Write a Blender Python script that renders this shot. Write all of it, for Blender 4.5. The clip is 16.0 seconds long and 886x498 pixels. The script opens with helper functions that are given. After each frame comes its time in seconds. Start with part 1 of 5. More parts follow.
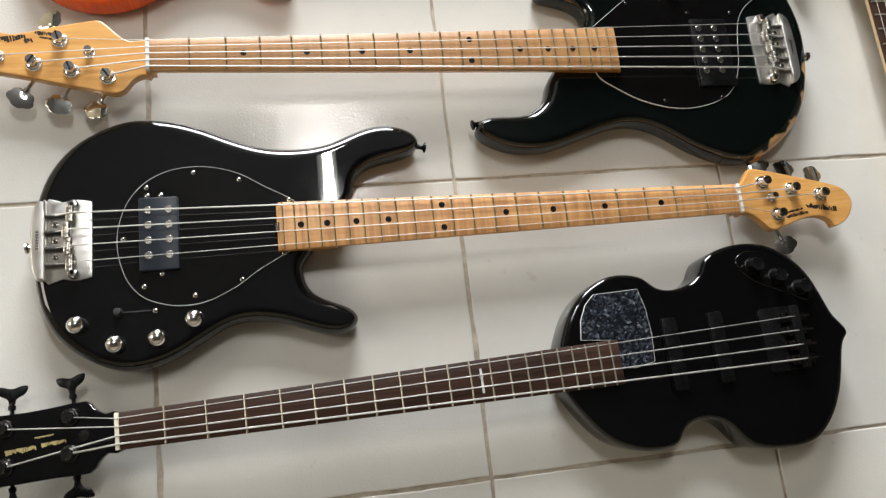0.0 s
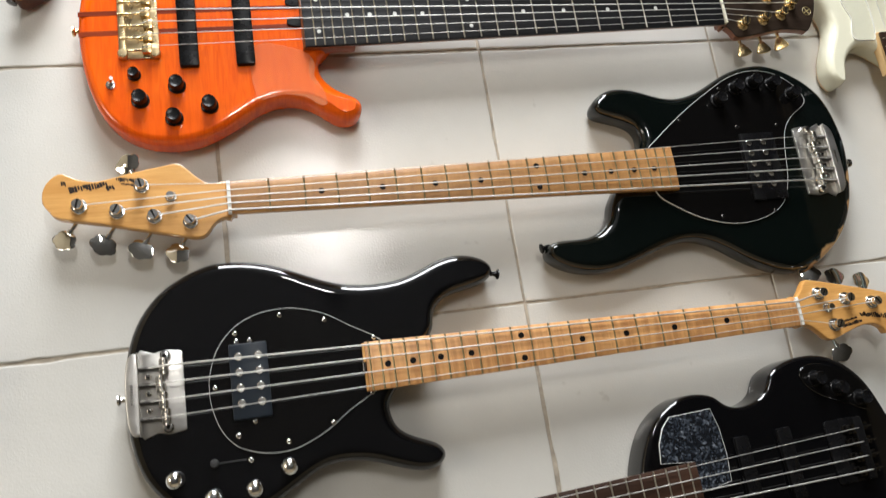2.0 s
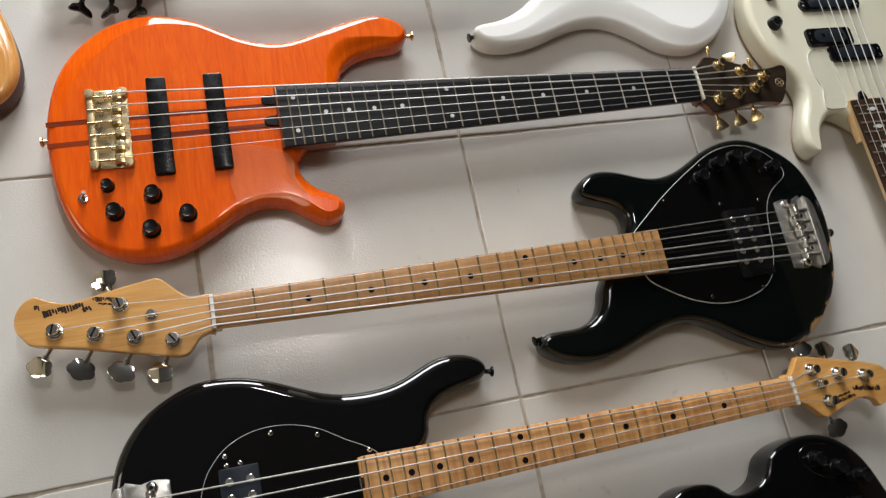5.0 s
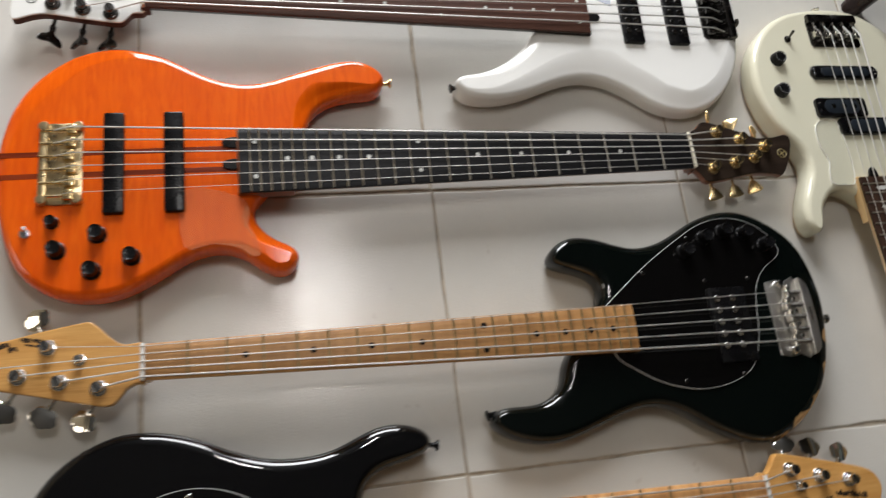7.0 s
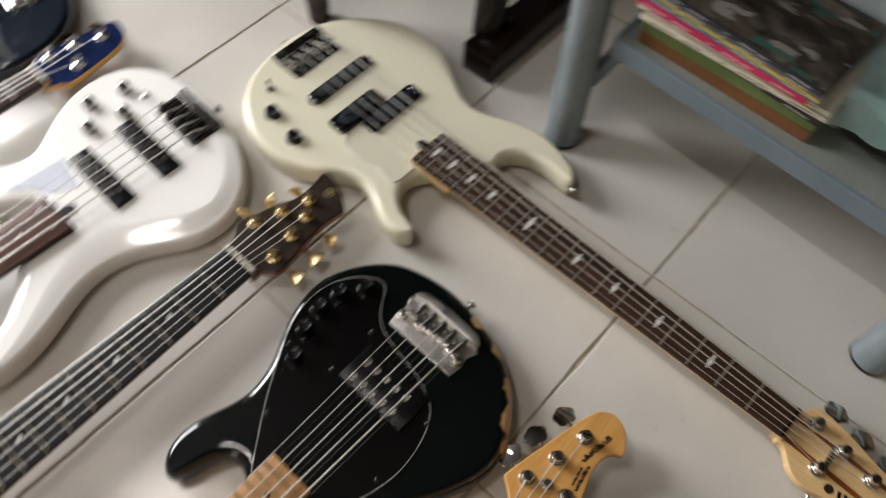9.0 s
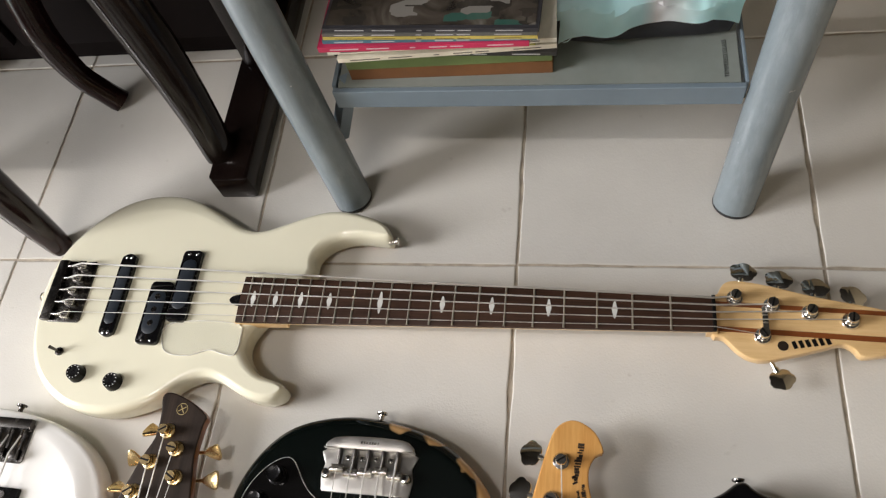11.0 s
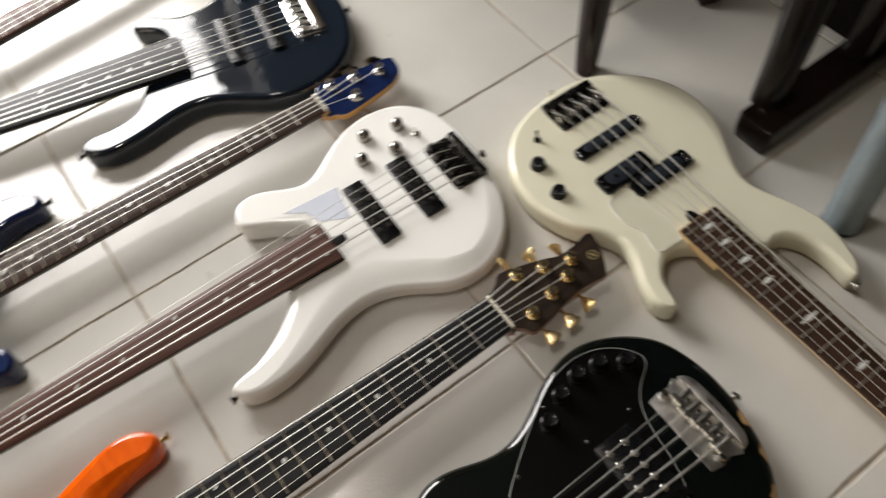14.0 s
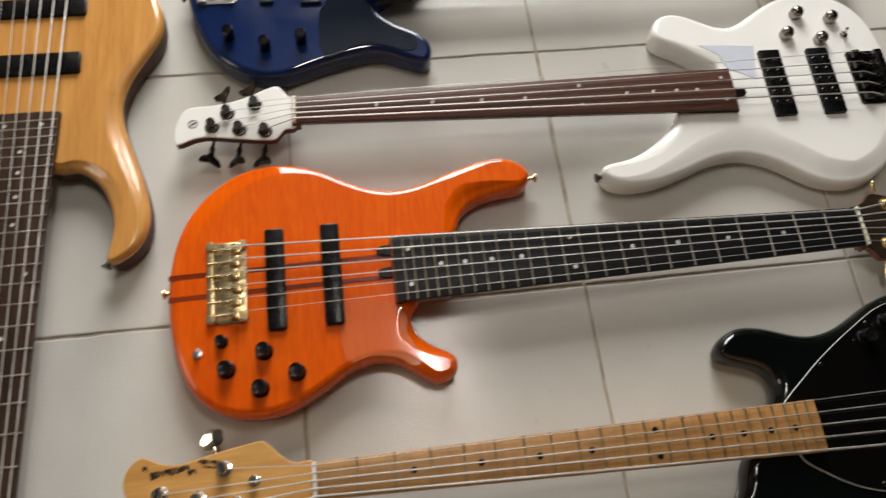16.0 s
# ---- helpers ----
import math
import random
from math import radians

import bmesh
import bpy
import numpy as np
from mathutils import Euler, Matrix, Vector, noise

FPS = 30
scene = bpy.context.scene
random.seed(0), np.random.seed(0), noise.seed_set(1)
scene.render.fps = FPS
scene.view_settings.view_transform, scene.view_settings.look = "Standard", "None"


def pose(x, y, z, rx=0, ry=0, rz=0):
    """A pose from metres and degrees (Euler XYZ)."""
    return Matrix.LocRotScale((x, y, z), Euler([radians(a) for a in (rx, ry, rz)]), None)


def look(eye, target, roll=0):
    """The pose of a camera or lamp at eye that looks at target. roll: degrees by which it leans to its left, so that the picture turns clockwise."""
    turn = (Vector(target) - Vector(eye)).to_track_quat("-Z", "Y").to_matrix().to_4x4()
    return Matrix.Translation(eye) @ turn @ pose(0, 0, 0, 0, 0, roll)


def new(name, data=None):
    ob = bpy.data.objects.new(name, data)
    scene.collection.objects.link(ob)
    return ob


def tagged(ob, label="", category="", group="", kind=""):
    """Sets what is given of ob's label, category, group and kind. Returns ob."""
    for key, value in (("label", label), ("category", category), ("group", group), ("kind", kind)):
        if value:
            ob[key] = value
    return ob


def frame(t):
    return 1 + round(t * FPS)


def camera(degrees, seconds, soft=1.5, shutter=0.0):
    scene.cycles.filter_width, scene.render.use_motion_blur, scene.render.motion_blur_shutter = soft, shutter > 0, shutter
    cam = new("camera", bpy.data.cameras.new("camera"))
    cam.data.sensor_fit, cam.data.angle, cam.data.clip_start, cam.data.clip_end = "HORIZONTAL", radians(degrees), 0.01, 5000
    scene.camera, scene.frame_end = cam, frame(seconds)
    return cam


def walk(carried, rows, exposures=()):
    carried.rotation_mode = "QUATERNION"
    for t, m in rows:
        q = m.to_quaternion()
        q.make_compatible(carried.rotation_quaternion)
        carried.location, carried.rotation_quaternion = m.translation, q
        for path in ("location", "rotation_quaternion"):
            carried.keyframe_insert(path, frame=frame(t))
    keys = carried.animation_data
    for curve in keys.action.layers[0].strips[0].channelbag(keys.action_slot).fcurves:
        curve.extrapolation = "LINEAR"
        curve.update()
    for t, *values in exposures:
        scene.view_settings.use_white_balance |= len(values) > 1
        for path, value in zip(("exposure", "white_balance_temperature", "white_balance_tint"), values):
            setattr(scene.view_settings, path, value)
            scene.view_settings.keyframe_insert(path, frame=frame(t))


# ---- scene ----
cam = camera(60.6, 16.0, soft=1.2, shutter=0.5)
EXPOSURES = [(0, 0.75, 6500, 11), (1.5, 0.69, 6500, 11), (3.5, 0.31, 6560, 12), (6, -0.07, 6610, 13), (8, -0.08, 6610, 13), (9.5, 0.17, 6910, 16), (12, 0.58, 6740, 16), (13, 0.39, 6820, 16), (14, -0.11, 7060, 14), (15, -0.43, 7140, 14), (16, -0.26, 7040, 13)]
PATH = [
    (0, (-0.221, -0.327, 0.98), (0.157, 0.122, -0.932), 34.5),
    (0.5, (-0.226, -0.334, 0.977), (0.124, 0.109, -0.942), 33.0),
    (1, (-0.245, -0.322, 0.983), (0.092, 0.121, -0.938), 31.7),
    (1.5, (-0.297, -0.256, 0.999), (0.088, 0.233, -0.902), 32.2),
    (2, (-0.351, -0.163, 1.013), (0.106, 0.309, -0.876), 36.7),
    (2.5, (-0.392, -0.118, 1.01), (0.134, 0.317, -0.87), 40.5),
    (3, (-0.439, -0.085, 1.017), (0.129, 0.312, -0.859), 39.5),
    (3.5, (-0.432, -0.067, 1.011), (0.163, 0.338, -0.855), 39.0),
    (6, (-0.34, -0.032, 1.015), (0.168, 0.522, -0.839), 36.1),
    (6.5, (-0.36, -0.013, 1.022), (0.137, 0.524, -0.839), 35.4),
    (7, (-0.24, -0.011, 1.0), (0.216, 0.584, -0.855), 32.2),
    (7.5, (-0.093, -0.037, 0.993), (0.264, 0.623, -0.861), 25.4),
    (8, (0.009, -0.045, 0.984), (0.318, 0.645, -0.867), 17.1),
    (8.5, (0.117, -0.045, 0.987), (0.67, 0.583, -0.83), 13.9),
    (9, (0.184, -0.086, 0.968), (0.971, 0.525, -0.766), 4.6),
    (9.5, (0.288, -0.106, 0.964), (1.211, 0.357, -0.749), -7.8),
    (12, (0.326, -0.096, 0.941), (1.199, 0.286, -0.818), -21.6),
    (12.5, (0.317, -0.1, 0.949), (1.172, 0.286, -0.817), -20.2),
    (13, (0.257, -0.05, 0.967), (1.107, 0.487, -0.762), -13.2),
    (13.5, (0.214, 0.019, 0.99), (0.882, 0.754, -0.746), -10.1),
    (14, (0.102, 0.073, 0.98), (0.643, 0.964, -0.727), -5.7),
    (14.5, (0.015, 0.099, 0.988), (0.39, 0.954, -0.78), -0.6),
    (15, (-0.075, 0.092, 0.982), (0.195, 0.924, -0.816), 2.1),
    (15.5, (-0.182, 0.09, 0.988), (0.036, 0.876, -0.838), 6.2),
    (16, (-0.308, 0.074, 0.997), (-0.095, 0.815, -0.849), 9.5),
]
walk(cam, [(t, look(eye, target, roll)) for t, eye, target, roll in PATH], EXPOSURES)


# ---- world and light ----
world = bpy.data.worlds.new("daylight")
scene.world = world
world.use_nodes = True
_wn = world.node_tree.nodes
_sky = _wn.new("ShaderNodeTexSky")
_sky.sky_type, _sky.sun_disc, _sky.sun_elevation, _sky.sun_rotation = "NISHITA", False, radians(50), radians(20)
world.node_tree.links.new(_sky.outputs[0], _wn["Background"].inputs[0])
_wn["Background"].inputs[1].default_value = 0.12


def area(name, m, sx, sy, watts, colour):
    lamp = bpy.data.lights.new(name, "AREA")
    lamp.shape, lamp.size, lamp.size_y, lamp.energy, lamp.color = "RECTANGLE", sx, sy, watts, colour
    ob = new(name, lamp)
    ob.matrix_world = m
    return ob


# daylight in the window openings of the north and the west wall, and the fluorescent tube
area("window_light", look((-0.03, 3.17, 1.4), (-0.03, 0.0, 0.9)), 1.42, 1.85, 166, (0.945, 0.98, 1.0))
area("window_light", look((-2.57, 0.3, 1.6), (0.0, 0.3, 1.0)), 0.8, 1.0, 11, (1.0, 0.92, 0.78))
area("tube_light", look((-0.05, 0.93, 2.50), (-0.05, 0.93, 0)), 0.04, 0.60, 11.5, (1.0, 0.98, 0.94))


# ---- materials ----
def mat(name, colour, rough=0.5, metal=0.0, coat=0.0, spec=0.5):
    m = bpy.data.materials.new(name)
    m.use_nodes = True
    b = m.node_tree.nodes["Principled BSDF"]
    b.inputs["Base Color"].default_value = (*colour, 1)
    b.inputs["Roughness"].default_value = rough
    b.inputs["Metallic"].default_value = metal
    b.inputs["Coat Weight"].default_value = coat
    b.inputs["Coat Roughness"].default_value = 0.03
    b.inputs["Specular IOR Level"].default_value = spec
    return m


def nd(m, kind, **props):
    n = m.node_tree.nodes.new(kind)
    for k, v in props.items():
        if k in n.inputs.keys():
            n.inputs[k].default_value = v
    return n


def ln(m, a, b):
    m.node_tree.links.new(a, b)


def coords(m, scale=(1, 1, 1), rot=(0, 0, 0)):
    tc = nd(m, "ShaderNodeTexCoord")
    mp = nd(m, "ShaderNodeMapping")
    mp.inputs["Scale"].default_value = scale
    mp.inputs["Rotation"].default_value = rot
    ln(m, tc.outputs["Object"], mp.inputs["Vector"])
    return mp.outputs[0]


def ramp(m, fac, stops):
    r = nd(m, "ShaderNodeValToRGB")
    els = r.color_ramp.elements
    while len(els) < len(stops):
        els.new(0.5)
    for e, (p, c) in zip(els, stops):
        e.position, e.color = p, (*c, 1)
    ln(m, fac, r.inputs[0])
    return r.outputs[0]


def bsdf(m):
    return m.node_tree.nodes["Principled BSDF"]


def mix(m, fac, a, b, mode="MIX"):
    n = nd(m, "ShaderNodeMix")
    n.data_type, n.blend_type = "RGBA", mode
    for sock, v in ((n.inputs[0], fac), (n.inputs[6], a), (n.inputs[7], b)):
        if isinstance(v, (int, float)):
            sock.default_value = v
        elif isinstance(v, tuple):
            sock.default_value = (*v, 1)
        else:
            ln(m, v, sock)
    return n.outputs[2]


def bump(m, height, strength, dist=0.001):
    n = nd(m, "ShaderNodeBump", Strength=strength, Distance=dist)
    ln(m, height, n.inputs["Height"])
    ln(m, n.outputs[0], bsdf(m).inputs["Normal"])


def smudges(m, base=0.06, more=0.12, scale=14.0):
    """Fingerprint haze: the gloss varies."""
    n = nd(m, "ShaderNodeTexNoise", Scale=scale, Detail=5.0, Roughness=0.6)
    ln(m, coords(m), n.inputs["Vector"])
    r = nd(m, "ShaderNodeMapRange")
    r.inputs[1].default_value, r.inputs[2].default_value = 0.4, 0.75
    r.inputs[3].default_value, r.inputs[4].default_value = base, base + more
    ln(m, n.outputs[0], r.inputs[0])
    ln(m, r.outputs[0], bsdf(m).inputs["Roughness"])


def lacquer(name, colour, vary=0.12, base=0.05, more=0.1):
    m = mat(name, colour, 0.08, 0, 0.0, 0.6)
    smudges(m, base, more)
    n = nd(m, "ShaderNodeTexNoise", Scale=3.0, Detail=3.0)
    ln(m, coords(m), n.inputs["Vector"])
    ln(m, ramp(m, n.outputs[0], [(0.3, tuple(c * (1 - vary) for c in colour)), (0.7, tuple(min(1, c * (1 + vary)) for c in colour))]), bsdf(m).inputs["Base Color"])
    return m


def timber(name, dark, light, rough=0.35, coat=0.3, stretch=(3, 45, 45), figure=0.0, rot=0.0):
    """Wood with its grain along x; figure: ripples across it."""
    m = mat(name, light, rough, 0, coat)
    c = coords(m, stretch, (0, 0, rot))
    n = nd(m, "ShaderNodeTexNoise", Scale=1.6, Detail=7.0, Roughness=0.62, Distortion=0.4)
    ln(m, c, n.inputs["Vector"])
    col = ramp(m, n.outputs[0], [(0.32, dark), (0.68, light)])
    fine = nd(m, "ShaderNodeTexNoise", Scale=9.0, Detail=4.0, Roughness=0.7)
    ln(m, c, fine.inputs["Vector"])
    col = mix(m, 0.35, col, ramp(m, fine.outputs[0], [(0.35, dark), (0.6, light)]))
    if figure:
        w = nd(m, "ShaderNodeTexNoise", Scale=1.0, Detail=2.0, Distortion=1.2)
        ln(m, coords(m, (95, 7, 7)), w.inputs["Vector"])
        col = mix(m, figure, col, ramp(m, w.outputs[0], [(0.38, tuple(d * 0.8 for d in dark)), (0.62, light)]))
    ln(m, col, bsdf(m).inputs["Base Color"])
    bump(m, fine.outputs[0], 0.08, 0.0004)
    return m


def brushed(name, colour, rough=0.12):
    m = mat(name, colour, rough, 1.0)
    n = nd(m, "ShaderNodeTexNoise", Scale=60.0, Detail=4.0)
    ln(m, coords(m), n.inputs["Vector"])
    r = nd(m, "ShaderNodeMapRange")
    r.inputs[3].default_value, r.inputs[4].default_value = rough * 0.6, rough * 1.9
    ln(m, n.outputs[0], r.inputs[0])
    ln(m, r.outputs[0], bsdf(m).inputs["Roughness"])
    return m


BLACK = lacquer("black gloss lacquer", (0.0022, 0.0022, 0.0026), 0.2, 0.02, 0.04)
GREENBLACK = lacquer("worn black lacquer", (0.0018, 0.0032, 0.0028), 0.2, 0.025, 0.06)
VIOLIN = lacquer("deep black lacquer", (0.002, 0.002, 0.0024), 0.2, 0.02, 0.04)
WHITE = lacquer("white lacquer", (0.86, 0.86, 0.83), 0.02, 0.1, 0.1)
CREAM = lacquer("cream lacquer", (0.72, 0.70, 0.55), 0.03, 0.1, 0.1)
NAVY = lacquer("dark blue lacquer", (0.0045, 0.015, 0.066), 0.3)
MIDNIGHT = lacquer("blue-black lacquer", (0.005, 0.010, 0.018), 0.3)
_q = nd(MIDNIGHT, "ShaderNodeTexNoise", Scale=24.0, Detail=2.0)
ln(MIDNIGHT, coords(MIDNIGHT), _q.inputs["Vector"])
bump(MIDNIGHT, _q.outputs[0], 0.12, 0.004)
TEAL = lacquer("grey-blue lacquer", (0.02, 0.06, 0.09), 0.3)
MAPLE = timber("tinted maple", (0.50, 0.235, 0.062), (0.67, 0.37, 0.12), 0.26, 0.3)
FLAME = timber("figured maple fretboard", (0.44, 0.19, 0.062), (0.69, 0.375, 0.145), 0.42, 0.0, figure=0.5)
TOAST = timber("played maple fretboard", (0.28, 0.125, 0.036), (0.50, 0.26, 0.088), 0.45, 0.0, figure=0.25)
PALE = timber("pale maple", (0.60, 0.38, 0.16), (0.78, 0.55, 0.28), 0.3, 0.4)
NATURAL = timber("natural ash", (0.48, 0.205, 0.048), (0.70, 0.35, 0.10), 0.22, 0.5)
ROSEWOOD = timber("rosewood", (0.014, 0.007, 0.0045), (0.062, 0.030, 0.018), 0.5, 0.0)
REDROSE = timber("reddish rosewood", (0.045, 0.018, 0.012), (0.125, 0.055, 0.038), 0.45, 0.0)
HEADWOOD = timber("dark brown veneer", (0.011, 0.007, 0.005), (0.034, 0.022, 0.015), 0.4, 0.0)
EBONY = timber("ebony", (0.003, 0.003, 0.0036), (0.010, 0.010, 0.0115), 0.46, 0.0)
STRIPE = timber("mahogany stripe", (0.17, 0.045, 0.012), (0.25, 0.075, 0.02), 0.3, 0.4)
REDSTRIPE = timber("dark red stripe", (0.10, 0.010, 0.002), (0.26, 0.035, 0.006), 0.2, 0.3)
DARKWOOD = timber("dark stained wood", (0.004, 0.0025, 0.0023), (0.012, 0.007, 0.0058), 0.15, 0.0, stretch=(14, 14, 2))
REDWOOD = timber("red-brown stained wood", (0.009, 0.003, 0.003), (0.020, 0.007, 0.0065), 0.17, 0.0, stretch=(14, 14, 2))
CABINETWOOD = timber("near-black cabinet wood", (0.003, 0.0016, 0.0016), (0.006, 0.003, 0.003), 0.6, 0.0)
bsdf(CABINETWOOD).inputs["Specular IOR Level"].default_value = 0.1
for _m in (DARKWOOD, REDWOOD):
    bsdf(_m).inputs["Specular IOR Level"].default_value = 0.32
CHROME = brushed("polished chrome", (0.80, 0.80, 0.79), 0.12)
NICKEL = brushed("satin nickel", (0.62, 0.60, 0.56), 0.2)
FRETWIRE = brushed("fret wire", (0.56, 0.52, 0.44), 0.28)
BRASSFRET = brushed("dull brass fret wire", (0.27, 0.22, 0.12), 0.34)
KEYCHROME = brushed("mirror chrome", (0.74, 0.73, 0.70), 0.05)
SPRING = brushed("dark spring steel", (0.30, 0.29, 0.28), 0.3)
STEEL = brushed("wound steel", (0.70, 0.69, 0.66), 0.42)
GOLD = brushed("gold plate", (0.78, 0.60, 0.32), 0.2)
SATIN = brushed("satin nickel plate", (0.58, 0.565, 0.535), 0.3)
SATINGOLD = brushed("satin gold plate", (0.60, 0.47, 0.27), 0.24)
DARKCHROME = brushed("black chrome", (0.10, 0.095, 0.09), 0.2)
SMOKE = brushed("smoked chrome", (0.30, 0.28, 0.26), 0.14)
PLASTIC = mat("black plastic", (0.005, 0.005, 0.0055), 0.3, 0, 0, 0.2)
smudges(PLASTIC, 0.22, 0.2, 40)
COVER = mat("shiny black cover", (0.004, 0.004, 0.0045), 0.1)
smudges(COVER, 0.06, 0.08, 30)
for _m in (EBONY, HEADWOOD, ROSEWOOD, REDROSE):
    bsdf(_m).inputs["Specular IOR Level"].default_value = 0.2
SLATE = mat("blue-black pickup cover", (0.013, 0.018, 0.025), 0.4, 0, 0, 0.3)
smudges(SLATE, 0.35, 0.2, 30)
GUARD = mat("black pickguard", (0.003, 0.0028, 0.0028), 0.08)
smudges(GUARD, 0.03, 0.08, 9)
PLY = mat("white ply edge", (0.72, 0.72, 0.70), 0.4)
BONE = mat("bone nut", (0.75, 0.71, 0.58), 0.45)
# Flat black of dots, nut and print; also the shade in slots.
INLAYBLACK = mat("black dot", (0.005, 0.0045, 0.004), 0.6, 0, 0, 0.12)
PEARLDOT = mat("pearl dot", (0.62, 0.63, 0.60), 0.25)
LOGO = mat("dark print", (0.022, 0.014, 0.009), 0.6, 0, 0, 0.2)
GOLDPRINT = mat("gold print", (0.40, 0.32, 0.14), 0.4)
RUBBER = mat("black rubber", (0.02, 0.02, 0.02), 0.7)


def orange_maple():
    m = mat("orange stained flame maple", (0.8, 0.16, 0.008), 0.1, 0, 0.1)
    w = nd(m, "ShaderNodeTexNoise", Scale=1.0, Detail=3.0, Distortion=1.5)
    ln(m, coords(m, (140, 14, 14)), w.inputs["Vector"])
    col = ramp(m, w.outputs[0], [(0.3, (0.70, 0.085, 0.003)), (0.55, (0.80, 0.118, 0.004)), (0.8, (0.86, 0.155, 0.007))])
    n = nd(m, "ShaderNodeTexNoise", Scale=5.0, Detail=3.0)
    ln(m, coords(m), n.inputs["Vector"])
    col = mix(m, ramp(m, n.outputs[0], [(0.4, (0, 0, 0)), (0.75, (0.5, 0.5, 0.5))]), col, (0.66, 0.062, 0.002))
    ln(m, col, bsdf(m).inputs["Base Color"])
    smudges(m, 0.05, 0.1)
    return m


ORANGE = orange_maple()


def pearloid():
    m = mat("black pearloid", (0.03, 0.035, 0.045), 0.15, 0, 0.5)
    v = nd(m, "ShaderNodeTexVoronoi", Scale=360.0)
    ln(m, coords(m), v.inputs["Vector"])
    n = nd(m, "ShaderNodeTexNoise", Scale=120.0, Detail=4.0)
    ln(m, coords(m), n.inputs["Vector"])
    s = nd(m, "ShaderNodeSeparateColor")
    ln(m, v.outputs["Color"], s.inputs[0])
    mm = nd(m, "ShaderNodeMath")
    mm.operation = "MULTIPLY"
    ln(m, s.outputs[0], mm.inputs[0])
    ln(m, n.outputs[0], mm.inputs[1])
    ln(m, ramp(m, mm.outputs[0], [(0.15, (0.006, 0.007, 0.009)), (0.40, (0.026, 0.032, 0.042)), (0.66, (0.17, 0.19, 0.22))]), bsdf(m).inputs["Base Color"])
    return m


PEARLOID = pearloid()


def film_plastic(name, colour, alpha):
    m = mat(name, colour, 0.06, 0, 0.3)
    bsdf(m).inputs["Alpha"].default_value = alpha
    return m


FILMORANGE = film_plastic("clear scratch plate", (0.80, 0.32, 0.15), 0.26)
FILMWHITE = film_plastic("blue protective film", (0.62, 0.68, 0.84), 0.5)
FILMBLUE = film_plastic("smoky scratch plate", (0.007, 0.011, 0.019), 0.78)
FILMCREAM = film_plastic("clear cream scratch plate", (0.72, 0.72, 0.62), 0.3)


def chipped(m, centre, radius):
    """Paint knocked off the edge round one place, bare wood below."""
    old = bsdf(m).inputs["Base Color"].links[0].from_socket
    tc = nd(m, "ShaderNodeTexCoord")
    d = nd(m, "ShaderNodeVectorMath")
    d.operation = "DISTANCE"
    d.inputs[1].default_value = centre
    ln(m, tc.outputs["Object"], d.inputs[0])
    n = nd(m, "ShaderNodeTexNoise", Scale=27.0, Detail=2.0)
    ln(m, tc.outputs["Object"], n.inputs["Vector"])
    a = nd(m, "ShaderNodeMath")
    a.operation = "MULTIPLY_ADD"
    ln(m, n.outputs[0], a.inputs[0])
    a.inputs[1].default_value = 0.05
    ln(m, d.outputs["Value"], a.inputs[2])
    mask = ramp(m, a.outputs[0], [(radius + 0.026, (1, 1, 1)), (radius + 0.0265, (0, 0, 0))])
    ln(m, mix(m, mask, old, (0.50, 0.30, 0.13)), bsdf(m).inputs["Base Color"])


def tile_glaze():
    m = mat("glazed floor tile", (0.62, 0.59, 0.55), 0.2)
    info = nd(m, "ShaderNodeObjectInfo")
    tc = nd(m, "ShaderNodeTexCoord")
    n = nd(m, "ShaderNodeTexNoise", Scale=5.0, Detail=6.0, Roughness=0.6)
    off = nd(m, "ShaderNodeVectorMath")
    off.operation = "MULTIPLY_ADD"
    comb = nd(m, "ShaderNodeCombineXYZ")
    for i in range(3):
        ln(m, info.outputs["Random"], comb.inputs[i])
    ln(m, comb.outputs[0], off.inputs[0])
    off.inputs[1].default_value = (13.0, 29.0, 7.0)
    ln(m, tc.outputs["Object"], off.inputs[2])
    ln(m, off.outputs[0], n.inputs["Vector"])
    col = ramp(m, n.outputs[0], [(0.3, (0.60, 0.588, 0.548)), (0.7, (0.672, 0.659, 0.616))])
    tint = ramp(m, info.outputs["Random"], [(0.0, (0.95, 0.95, 0.95)), (1.0, (1.0, 0.995, 0.985))])
    col = mix(m, 1.0, col, tint, "MULTIPLY")
    sp = nd(m, "ShaderNodeTexNoise", Scale=34.0, Detail=2.0)
    ln(m, off.outputs[0], sp.inputs["Vector"])
    col = mix(m, ramp(m, sp.outputs[0], [(0.73, (0, 0, 0)), (0.78, (0.35, 0.35, 0.35))]), col, (0.42, 0.39, 0.35))
    ln(m, col, bsdf(m).inputs["Base Color"])
    fine = nd(m, "ShaderNodeTexNoise", Scale=360.0, Detail=1.0, Roughness=0.5)
    ln(m, off.outputs[0], fine.inputs["Vector"])
    bump(m, fine.outputs[0], 0.44, 0.0005)
    r = nd(m, "ShaderNodeMapRange")
    r.inputs[3].default_value, r.inputs[4].default_value = 0.11, 0.19
    ln(m, n.outputs[0], r.inputs[0])
    ln(m, r.outputs[0], bsdf(m).inputs["Roughness"])
    return m


TILE = tile_glaze()


def plain_rough(name, colour, vary, scale, rough, bumpy=0.2):
    m = mat(name, colour, rough)
    n = nd(m, "ShaderNodeTexNoise", Scale=scale, Detail=6.0, Roughness=0.65)
    ln(m, coords(m), n.inputs["Vector"])
    ln(m, ramp(m, n.outputs[0], [(0.3, tuple(c * (1 - vary) for c in colour)), (0.7, tuple(min(1.0, c * (1 + vary)) for c in colour))]), bsdf(m).inputs["Base Color"])
    if bumpy:
        bump(m, n.outputs[0], bumpy, 0.001)
    return m


